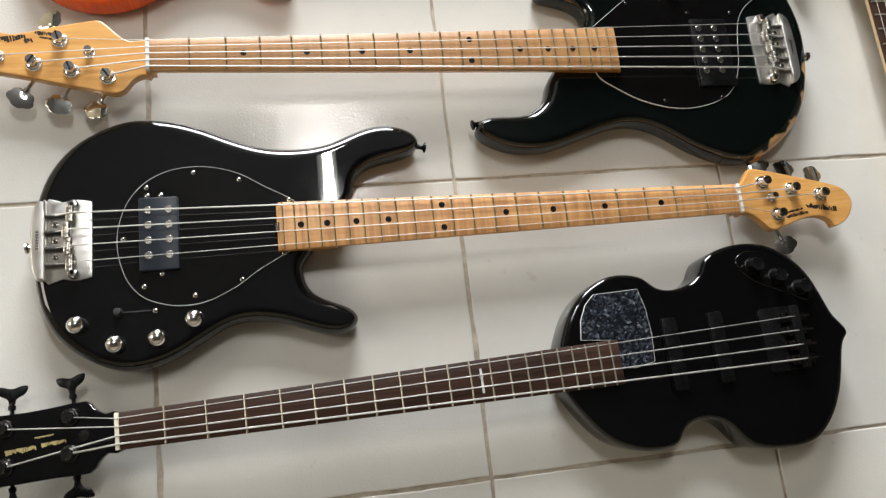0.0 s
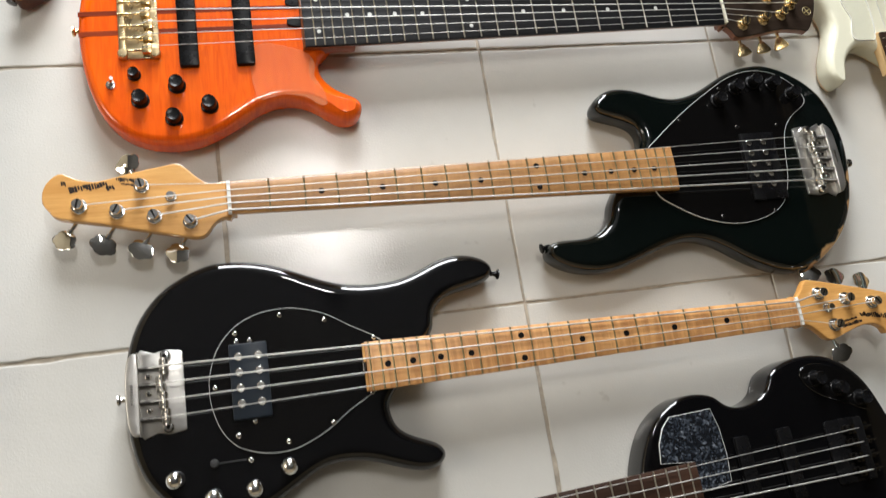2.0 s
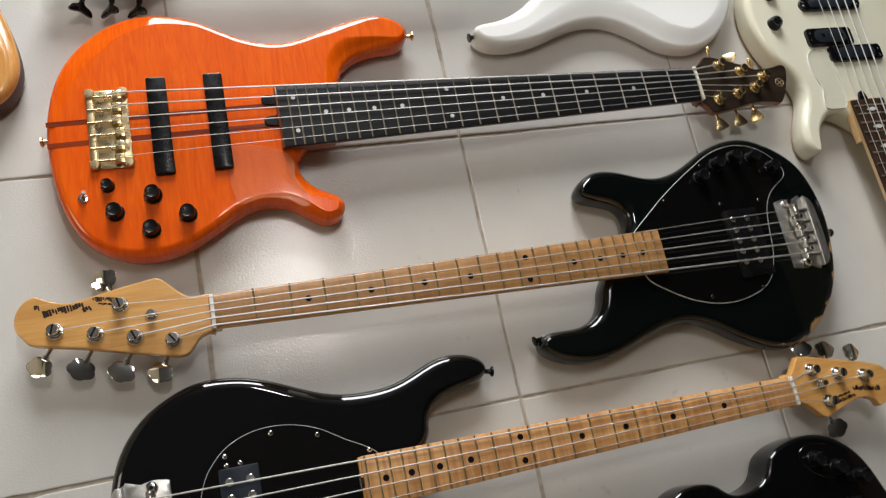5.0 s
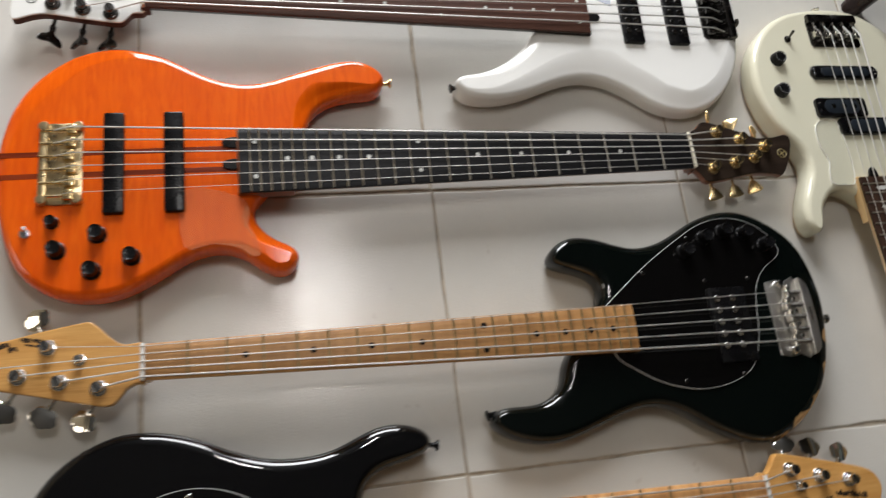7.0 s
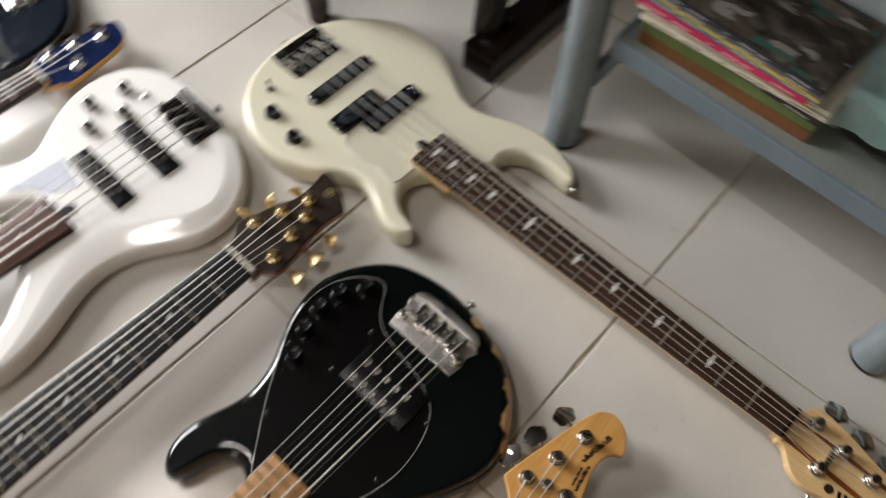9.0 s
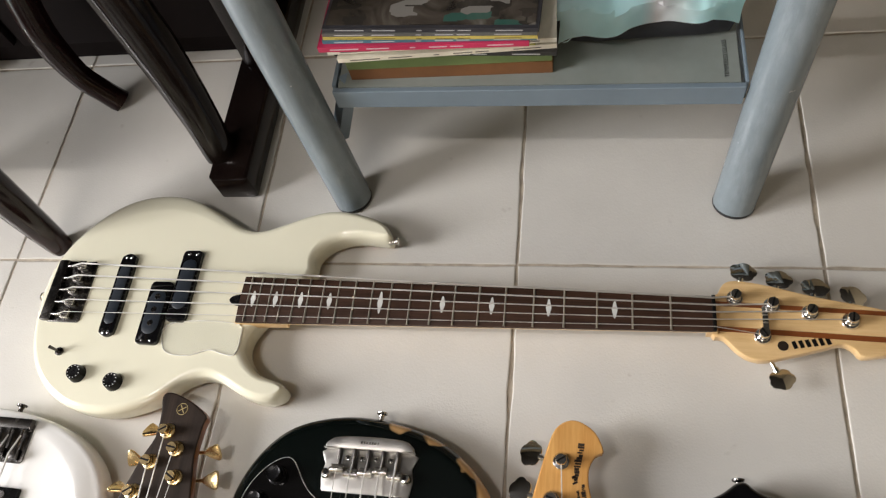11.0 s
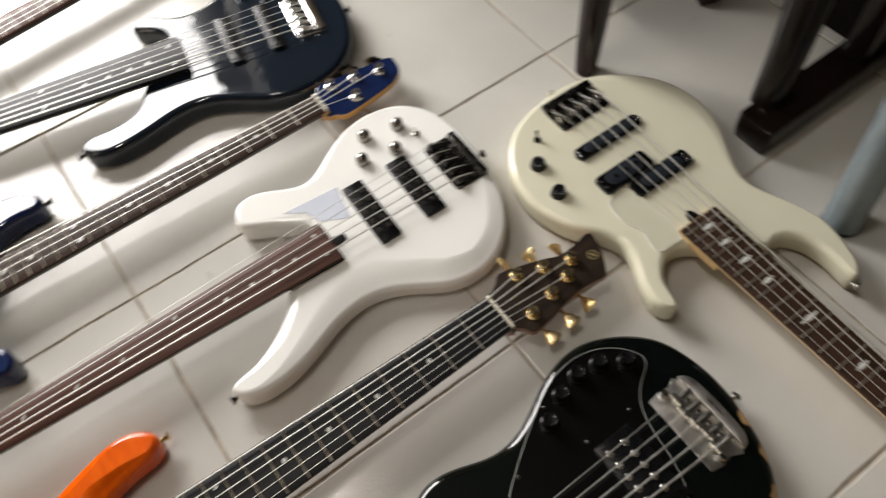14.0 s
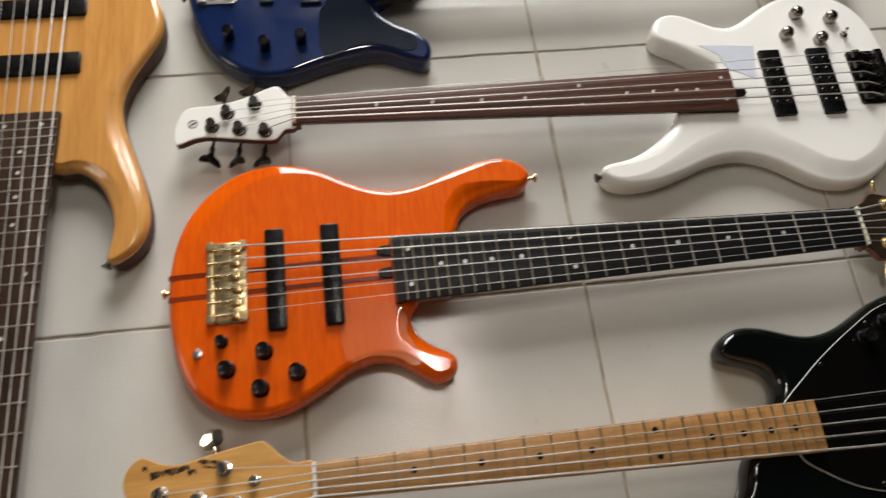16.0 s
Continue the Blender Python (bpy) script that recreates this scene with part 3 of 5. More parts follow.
    def pickup(self, x0, x1, y0, y1, height=6, material=None, r=2, poles=(), polemat=None, rounded=False, skew=0):
        c = [(x0, y0 + skew), (x1, y0 - skew), (x1, y1 - skew), (x0, y1 + skew)]
        if rounded:
            m = (x0 + x1) / 2
            q = (x1 - x0) / 2
            line = curve([(x0, y0 + q), (m - q * 0.7, y0 + q * 0.3), (m, y0), (m + q * 0.7, y0 + q * 0.3), (x1, y0 + q), (x1, (y0 + y1) / 2), (x1, y1 - q), (m + q * 0.7, y1 - q * 0.3), (m, y1), (m - q * 0.7, y1 - q * 0.3), (x0, y1 - q), (x0, (y0 + y1) / 2)], 3)
        else:
            line = []
            for (x, y), (sx, sy) in zip(c, ((1, 1), (-1, 1), (-1, -1), (1, -1))):
                for a in ((0, 1), (0.3, 0.3), (1, 0)) if sx * sy > 0 else ((1, 0), (0.3, 0.3), (0, 1)):
                    line.append(Vector(((x + sx * r * a[0]) / 1000, (y + sy * r * a[1]) / 1000)))
        p = part("pickup", slab(line, self.top / 1000 - 0.002, (self.top + height) / 1000, 0.0012, 2), material or PLASTIC, self.root)
        for x, y in poles:
            piece("pole_piece", shared("pole", pole_disc, polemat or NICKEL), p, at(x, y, self.top + height - 0.4))
        return p

    def knob(self, maker, material, spots, lift=0.0):
        for x, y in spots:
            piece("knob", shared("knob", maker, material), self.root, at(x, y, self.top + lift, 37 * x))

    def pins(self, material, *spots):
        """(x, y, outward degrees)"""
        for x, y, a in spots:
            piece("strap_button", shared("strap_pin", strap_pin, material), self.root, at(x, y, 25, a) @ Matrix.Rotation(radians(90), 4, "Y"))

    def guard(self, pts, material, edge=None, thick=2.2, steps=4, screws=(), smooth=True, label="", screwmat=None):
        line = curve(pts, steps) if smooth else corners(pts)
        z = self.top / 1000
        g = part("pickguard", slab(line, z - 0.001, z + thick / 1000, 0.0006, 1), material, self.root, label)
        if edge:
            lv = [(-0.0002, z - 0.001), (-0.0004, z + 0.0004), (-0.0004, z + thick / 1000 - 0.0004), (-0.0002, z + thick / 1000 + 0.0002), (0.0001, z + thick / 1000 + 0.0002), (0.0002, z)]
            bm = loft_open(line, lv)
            part("guard_edge", bm, edge, g, "thin white bevelled edge")
        for x, y in screws:
            piece("screw", duo("screw", screw_head, screwmat or CHROME, screw_cross_shade, INLAYBLACK), g, at(x, y, self.top + thick, 61 * x))
        return g

    def bridge(self, x0, x1, y0, y1, material, ys, saddle_x, tail=None, thick=2.5, saddlemat=None, bolts=(), screwmat=None, slotmat=None):
        line = corners([(x0 + 3, y0), (x1 - 4, y0), (x1, y0 + 4), (x1, y1 - 4), (x1 - 4, y1), (x0 + 3, y1), (x0, y1 - 3), (x0, y0 + 3)])
        z = self.top / 1000
        bm = slab(line, z - 0.001, z + thick / 1000, 0.0008, 2)
        if tail:
            bm = join(bm, bevel_box(tail[0] / 1000, tail[1] / 1000, (y0 + 0.5) / 1000, (y1 - 0.5) / 1000, z, z + tail[2] / 1000, 0.003))
        b = part("bridge", bm, material, self.root)
        for k, y in enumerate(ys):
            # Flat strip on the plate, dark by default for the slot's shade.
            part("saddle_strip", bevel_box((saddle_x - 34) / 1000, (saddle_x + 9) / 1000, (y - 5.5) / 1000, (y + 5.5) / 1000, z + thick / 1000 - 0.0002, z + thick / 1000 + 0.0003, 0), slotmat or DARKCHROME, b)
            piece("saddle", shared("saddle_block", saddle_block, saddlemat or material), b, at(saddle_x - 1.5 * (k % 3), y, self.top + thick))
        for x, y in bolts:
            piece("bridge_bolt", shared("bolt", dim_knob, screwmat or material), b, at(x, y, self.top + thick) @ Matrix.Diagonal((0.8, 0.8, 0.5, 1)))
        return b

    def frame_bridge(self, x0, x1, y0, y1, taper, ys):
        """A plate with a tall rounded tail block, a spring and a saddle for each string, and a domed bolt at either end of the saddles."""
        z, t = self.top / 1000, 0.0024
        m, xs = (y0 + y1) / 2, x1 - 21
        line = curve([(x0 + taper + 8, y0 + 3), (xs - 12, y0 + 1), (xs + 2, y0 - 1.5), (x1 - 7, y0), (x1 - 1.5, y0 + 1.5), (x1, y0 + 7), (x1, m), (x1, y1 - 7), (x1 - 1.5, y1 - 1.5), (x1 - 7, y1), (xs + 2, y1 + 1.5), (xs - 12, y1 - 1), (x0 + taper + 8, y1 - 3)], 3)
        b = part("bridge", slab(line, z - 0.001, z + t, 0.0008, 2), SATIN, self.root, "satin nickel bridge plate")
        lip = curve([(x0 + taper + 1, y0 + 3), (x0 + 3, y0 + 15), (x0 + 1, m), (x0 + 3, y1 - 15), (x0 + taper + 1, y1 - 3), (x0 + taper + 5, y1), (x0 + 16, y1 - 0.5), (x0 + 17.5, y1 - 3), (x0 + 17.5, m), (x0 + 17.5, y0 + 3), (x0 + 16, y0 + 0.5), (x0 + taper + 5, y0)], 3)
        block = part("tail_block", slab(lip, z + 0.0004, z + 0.0095, 0.0022, 3), SATIN, b)
        part("engraved_mark", join(*[bevel_box((x0 + 7.5) / 1000, (x0 + 10.5) / 1000, (m + 3.4 * k - 1.2) / 1000, (m + 3.4 * k + 1.2) / 1000, z + 0.0094, z + 0.0097, 0) for k in range(-3, 4)]), NICKEL, block)
        gap = (ys[0] - ys[-1]) / (len(ys) - 1)
        for k, y in enumerate(ys):
            back = 2.2 * ((k * 2) % 3)
            part("spring", coil_spring((x0 + 17) / 1000, (xs - 6 - back) / 1000), SPRING, b, at=at(0, y, self.top + 6.5))
            w = gap * 0.47
            post = [tube([((xs - back) / 1000, (y + q * gap * 0.27) / 1000, z + 0.002), ((xs - back) / 1000, (y + q * gap * 0.27) / 1000, z + 0.0165)], 0.0015, 8) for q in (-1, 1)]
            part("saddle", join(bevel_box((xs - 6 - back) / 1000, (xs + 5 - back) / 1000, (y - w) / 1000, (y + w) / 1000, z + 0.005, z + 0.0135, 0.0022), tube([((xs + 1 - back) / 1000, (y - w) / 1000, z + 0.0128), ((xs + 1 - back) / 1000, (y + w) / 1000, z + 0.0128)], 0.0034, 12), *post), NICKEL, b)
            if k:
                piece("screw", duo("plate_screw", screw_head, NICKEL, screw_cross_shade, INLAYBLACK), b, at(x0 + 27, y + gap / 2, self.top + 2.4, 40 * k) @ Matrix.Scale(1.35, 4))
        for y in (y0 + 6.5, y1 - 6.5):
            piece("bridge_bolt", duo("bridge_bolt", lambda: lathe([(0.0070, 0), (0.0070, 0.004), (0.0064, 0.0075), (0.0048, 0.0098), (0.0024, 0.0104)], 20), CHROME, lambda: lathe([(0.0023, 0.0098), (0.0023, 0.0106), (0.0006, 0.0106)], 8), INLAYBLACK), b, at(xs + 1, y, self.top + 2.2))
        return b

    def marks(self, bars, material, name="logo", label="", even=False):
        """Printed lettering as plain upright strokes in rows: (x, y, length, height, degrees) on the headstock."""
        bits = []
        for x, y, l, h, a in bars:
            n = max(3, int(l / (h * (0.78 if even else 0.36))))
            c, s_ = math.cos(radians(a)), math.sin(radians(a))
            for k in range(n):
                u = -l / 2 + l * (k + 0.5) / n
                w = l / n * (0.62 if even else (0.66, 0.95, 0.6, 0.85, 1.0)[k * 3 % 5])
                hh = h if even else h * (0.78, 0.62, 1.0, 0.7, 0.86, 0.55, 0.9)[k * 5 % 7]
                v = (hh - h) / 2 * (1 if k % 3 else 0.2)
                bits.append(moved(bevel_box(-w / 2000, w / 2000, -hh / 2000, hh / 2000, -0.0002, 0.00025, 0), at(x + u * c - v * s_, y + u * s_ + v * c, self.headz, a + 8)))
        part(name, join(*bits), material, self.head_ob, label)


def loft_open(line, lv):
    """A ring-shaped strip that follows an outline."""
    bm = bmesh.new()
    if sum(a.x * b.y - b.x * a.y for a, b in zip(line, line[1:] + line[:1])) < 0:
        line = line[::-1]
    n = len(line)
    rings = []
    for d, z in lv:
        ring = []
        for i, p in enumerate(line):
            t = (line[(i + 1) % n] - line[i - 1]).normalized()
            ring.append(bm.verts.new((p.x - t.y * d, p.y + t.x * d, z)))
        rings.append(ring)
    for a, b in zip(rings, rings[1:] + rings[:1]):
        for i in range(n):
            bm.faces.new((a[i], a[(i + 1) % n], b[(i + 1) % n], b[i]))
    return bm


def spread(a, b, n):
    return [a + (b - a) * i / (n - 1) for i in range(n)]


G4, G5, G6 = (2.2, 1.8, 1.4, 1.0), (2.6, 2.2, 1.8, 1.4, 1.0), (2.6, 2.2, 1.8, 1.4, 1.0, 0.8)


def black_four_string():
    b = Bass("bass_guitar", (0.386, -0.069), -0.35, "black gloss four-string bass with maple fretboard lying on tiles")
    b.body([(-531, 39), (-529, 56), (-518, 75), (-494, 87), (-453, 95), (-436, 109), (-443, 126), (-470, 137), (-506, 136), (-548, 118), (-583, 110), (-633, 111), (-676, 125), (-713, 142), (-750, 154), (-787, 158), (-819, 154), (-865, 131), (-896, 96), (-912, 53), (-917, 1), (-913, -47), (-903, -89), (-882, -121), (-852, -144), (-823, -157), (-793, -159), (-759, -150), (-723, -130), (-695, -115), (-668, -110), (-631, -115), (-595, -129), (-567, -137), (-546, -133), (-536, -120), (-545, -105), (-574, -93), (-594, -79), (-601, -56), (-596, -38), (-560, 0)], BLACK, r=15)
    b.neck(MAPLE, FLAME, 41, 62, 626, 22, fretmat=BRASSFRET, dots=("dot", INLAYBLACK, 1.3), fretboard_label="figured maple fretboard with black dots")
    b.nut(PLY)
    b.head([(2, 21), (13, 22), (22, 30), (32, 43), (42, 45), (101, 31), (148, 19), (173, 10), (184, -3), (185, -18), (173, -37), (151, -47), (145, -38), (131, -31), (110, -31), (84, -38), (58, -46), (46, -43), (37, -33), (25, -23), (15, -19), (2, -20)], MAPLE)
    posts = [(49, 23), (92, 11), (136, 1), (63, -25)]
    b.tuners(posts, [(62, 58), (103, 49), (148, 38), (80, -66)], CHROME, KEYCHROME)
    piece("string_guide", shared("tree", bushing_post, CHROME), b.head_ob, at(59, 1, 45) @ Matrix.Scale(0.75, 4))
    b.strings(posts, (14, 5, -5, -14), (31, 11, -9, -29), -864, -896, G4)
    b.guard([(-604, 33), (-641, 56), (-668, 73), (-695, 83), (-725, 87), (-756, 83), (-783, 70), (-804, 47), (-815, 19), (-818, -6), (-815, -30), (-806, -55), (-790, -74), (-768, -84), (-745, -88), (-716, -85), (-682, -70), (-654, -51), (-629, -37), (-606, -22), (-597, 5)], GUARD, PLY, screws=[(-612, 37), (-672, 67), (-727, 79), (-783, 62), (-811, -2), (-788, -62), (-730, -77), (-674, -62), (-622, -32), (-776, -92)], label="black egg-shaped pickguard with white edge")
    b.pickup(-792, -746, -44, 48, 7, SLATE, poles=[(x, y) for x in (-781, -757) for y in (32, 13, -6, -25)])
    for x, y in ((-782, 51.5), (-766, 51.5), (-767, -47.5)):
        piece("pickup_screw", shared("screw", screw_head, CHROME), b.root, at(x, y, 45.2))
    b.frame_bridge(-914, -846, -47, 50, 6, (31, 11, -9, -29))
    b.knob(dome_knob, CHROME, [(-863, -102), (-821, -128), (-774, -125), (-732, -106)])
    lever = part("lever_switch", lathe([(0.0052, 0), (0.0052, 0.003), (0.004, 0.009), (0.001, 0.0095)], 14), RUBBER, b.root, at=at(-818, -90, 43))
    part("lever_slot", bevel_box(0.0, 0.037, -0.0013, 0.0003, 0.0002, 0.0005, 0), RUBBER, lever)
    part("truss_wheel", tube([(-0.628, -0.006, 0.048), (-0.628, 0.006, 0.048)], 0.004, 10), DARKCHROME, b.root)
    b.pins(PLASTIC, (-436, 108, -10))
    b.pins(NICKEL, (-916, 0, 180))
    b.marks([(94, -26, 36, 5.5, 9), (138, -18, 42, 8.5, -10), (92, -20, 26, 3.5, 9), (116, -14, 10, 8, 20)], LOGO, label="dark printed lettering")


def worn_black_five_string():
    b = Bass("bass_guitar", (-0.3860, 0.1727), 179.25, "worn black five-string bass with maple fretboard and chipped edge")
    for spot, wide in (((-0.872, 0.150, 0.022), 0.026), ((-0.900, 0.124, 0.024), 0.021), ((-0.930, 0.080, 0.030), 0.016), ((-0.842, 0.166, 0.020), 0.020), ((-0.946, 0.030, 0.032), 0.009)):
        chipped(GREENBLACK, spot, wide)
    b.body([(-596, -40), (-601, -64), (-592, -80), (-568, -90), (-541, -98), (-532, -111), (-542, -127), (-560, -138), (-582, -141), (-610, -136), (-641, -125), (-672, -120), (-708, -128), (-740, -144), (-775, -162), (-818, -172), (-853, -169), (-895, -149), (-929, -117), (-945, -77), (-952, -33), (-949, 9), (-939, 54), (-925, 88), (-905, 117), (-877, 143), (-840, 164), (-810, 170), (-778, 165), (-735, 146), (-699, 122), (-666, 108), (-629, 106), (-585, 119), (-547, 132), (-510, 141), (-472, 139), (-441, 128), (-422, 113), (-423, 98), (-439, 90), (-468, 90), (-492, 88), (-515, 76), (-527, 57), (-533, 36), (-560, 0)], GREENBLACK, r=15)
    b.neck(MAPLE, TOAST, 44, 66, 634, 22, fretmat=BRASSFRET, dots=("dot", INLAYBLACK, 1.3), fretboard_label="played maple fretboard with black dots")
    b.nut(PLY)
    b.head([(0, -23), (25, -25), (39, -33), (54, -48), (64, -55), (76, -54), (120, -46), (146, -40), (168, -37), (189, -43), (204, -50), (217, -43), (225, -30), (226, -13), (218, 0), (206, 10), (154, 21), (65, 43), (43, 47), (32, 42), (22, 29), (10, 23), (0, 22)], MAPLE)
    posts = [(52, 26), (95, 16), (139, 6), (183, -4), (109, -26)]
    b.tuners(posts, [(72, 60), (116, 52), (161, 42), (206, 32), (128, -66)], CHROME, KEYCHROME)
    piece("string_guide", shared("tree", bushing_post, CHROME), b.head_ob, at(74, -9, 45) @ Matrix.Scale(0.75, 4))
    ys = (36, 18, 0, -18, -36)
    b.strings(posts, (18, 9, 0, -9, -18), ys, -872, -912, G5)
    b.guard([(-596, -20), (-603, -36), (-628, -56), (-658, -80), (-694, -105), (-730, -127), (-765, -147), (-804, -157), (-839, -154), (-866, -141), (-887, -120), (-893, -97), (-863, -79), (-842, -53), (-833, -16), (-828, 19), (-816, 53), (-798, 73), (-766, 86), (-726, 91), (-690, 85), (-656, 73), (-624, 53), (-600, 33)], GUARD, PLY, screws=[(-665, -78), (-830, -62), (-790, 75), (-700, 78), (-745, -128), (-760, -62)], screwmat=DARKCHROME, label="black pickguard with white edge")
    b.pickup(-817, -759, -50, 58, 6, PLASTIC, poles=[(x, y) for x in (-771, -796) for y in (-34, -17, 0, 17, 34)])
    b.frame_bridge(-924, -856, -56, 55, 8, ys)
    b.knob(barrel_knob, PLASTIC, [(-737, -108), (-772, -127), (-806, -136), (-839, -132), (-870, -113)], 2)
    b.pins(PLASTIC, (-426, 96, 10))
    b.pins(NICKEL, (-951, 2, 180))
    b.marks([(122, -35, 36, 6, -10), (172, -29, 46, 9, 6), (201, -35, 6, 8, 0), (120, -29, 28, 3, -10), (146, -26, 10, 8, 20)], LOGO, label="dark printed lettering")


def violin_bass():
    b = Bass("violin_bass", (-0.430, -0.2915), -178.48, "black gloss violin-shaped bass with rosewood fretboard", top=52)
    b.body([(-530, -30), (-548, -68), (-569, -92), (-600, -110), (-627, -114), (-651, -110), (-664, -103), (-676, -91), (-697, -85), (-723, -90), (-739, -100), (-747, -113), (-757, -125), (-784, -135), (-820, -138), (-854, -131), (-885, -110), (-905, -83), (-917, -52), (-926, -25), (-940, -7), (-941, 5), (-930, 16), (-918, 55), (-905, 85), (-887, 111), (-862, 132), (-832, 139), (-789, 136), (-762, 127), (-749, 111), (-736, 96), (-715, 87), (-690, 87), (-674, 98), (-664, 112), (-637, 116), (-607, 111), (-576, 96), (-555, 73), (-538, 48), (-525, 22), (-527, -10)], VIOLIN, r=7)
    b.neck(ROSEWOOD, ROSEWOOD, 41, 57, 603, 20, zt=62, dots=None, fretboard_label="dark rosewood fretboard")
    part("inlay", join(bevel_box(-0.421, -0.418, -0.015, 0.015, 0.0612, 0.0620, 0), bevel_box(-0.4225, -0.4165, -0.0055, -0.0045, 0.0612, 0.0620, 0)), PEARLDOT, b.board, "pale cross-shaped inlay")
    b.nut(BONE)
    b.head([(0, -21), (17, -22), (29, -30), (37, -39), (69, -37), (98, -35), (127, -35), (148, -34), (156, -16), (156, 26), (150, 46), (128, 42), (109, 42), (71, 41), (36, 41), (26, 30), (16, 22), (0, 21)], VIOLIN, 34, 48, steps=2)
    posts = [(56, 17), (123, 22), (122, -19), (54, -23)]
    b.tuners(posts, [(54, 63), (122, 66), (121, -63), (58, -67)], DARKCHROME, PLASTIC, wing_key, 10)
    b.strings(posts, (14, 5, -5, -14), (29, 10, -9, -28), -848, -862, G4, z_saddle=66, z_tail=64)
    b.guard([(-585, -90), (-647, -91), (-653, -65), (-655, -31), (-652, 5), (-625, 10), (-606, 8), (-606, -28), (-558, -34), (-562, -58), (-572, -78)], PEARLOID, PLY, thick=2, smooth=False, label="black pearloid pickguard")
    b.pickup(-690, -670, -48, 47, 7, PLASTIC, r=3)
    b.pickup(-756, -736, -48, 46, 7, PLASTIC, r=3)
    b.bridge(-858, -812, -44, 42, PLASTIC, (29, 10, -9, -28), -846, tail=(-866, -852, 13), saddlemat=DARKCHROME)
    b.knob(barrel_knob, PLASTIC, [(-820, -104), (-851, -86), (-883, -67)], 0)
    part("control_plate", slab(curve([(-797, -112), (-815, -125), (-850, -118), (-885, -95), (-903, -62), (-893, -48), (-862, -62), (-815, -85)], 4), 0.051, 0.0535, 0.0006, 1), GUARD, b.root)
    b.pins(DARKCHROME, (-939, 0, 180))
    b.marks([(72, 3, 26, 5, 3), (106, 6, 32, 6, 3), (82, -6, 20, 2.2, 3)], GOLDPRINT, label="gold printed lettering")
    part("truss_cover", lathe([(0.006, 0), (0.006, 0.0012), (0.001, 0.0014)], 12), DARKCHROME, b.head_ob, at=at(40, -1, 48))


def arm_bevel(cx, cy, r0, w, d):
    """A carved comfort bevel: wide near (cx, cy) mm, fading to nothing at r0."""
    def f(p):
        k = max(0.0, 1 - math.hypot(p.x * 1000 - cx, p.y * 1000 - cy) / r0)
        k = k * k * (3 - 2 * k)
        return 0.002 + w / 1000 * k, d / 1000 * k
    return f


def bevels(*several):
    return lambda p: max((f(p) for f in several), key=lambda v: v[1])


ORANGE_OUTLINE = [(-569, 58), (-561, 79), (-537, 99), (-502, 108), (-468, 111), (-453, 130), (-462, 149), (-489, 163), (-523, 161), (-570, 147), (-611, 131), (-649, 124), (-685, 130), (-720, 146), (-755, 166), (-790, 177), (-824, 181), (-865, 173), (-899, 152), (-928, 121), (-947, 82), (-957, 34), (-959, -8), (-955, -55), (-946, -96), (-931, -132), (-908, -156), (-878, -171), (-842, -175), (-810, -170), (-781, -157), (-752, -140), (-726, -124), (-692, -117), (-662, -125), (-635, -146), (-616, -153), (-597, -146), (-591, -128), (-601, -114), (-625, -101), (-644, -81), (-645, -59), (-627, -38), (-600, 0)]


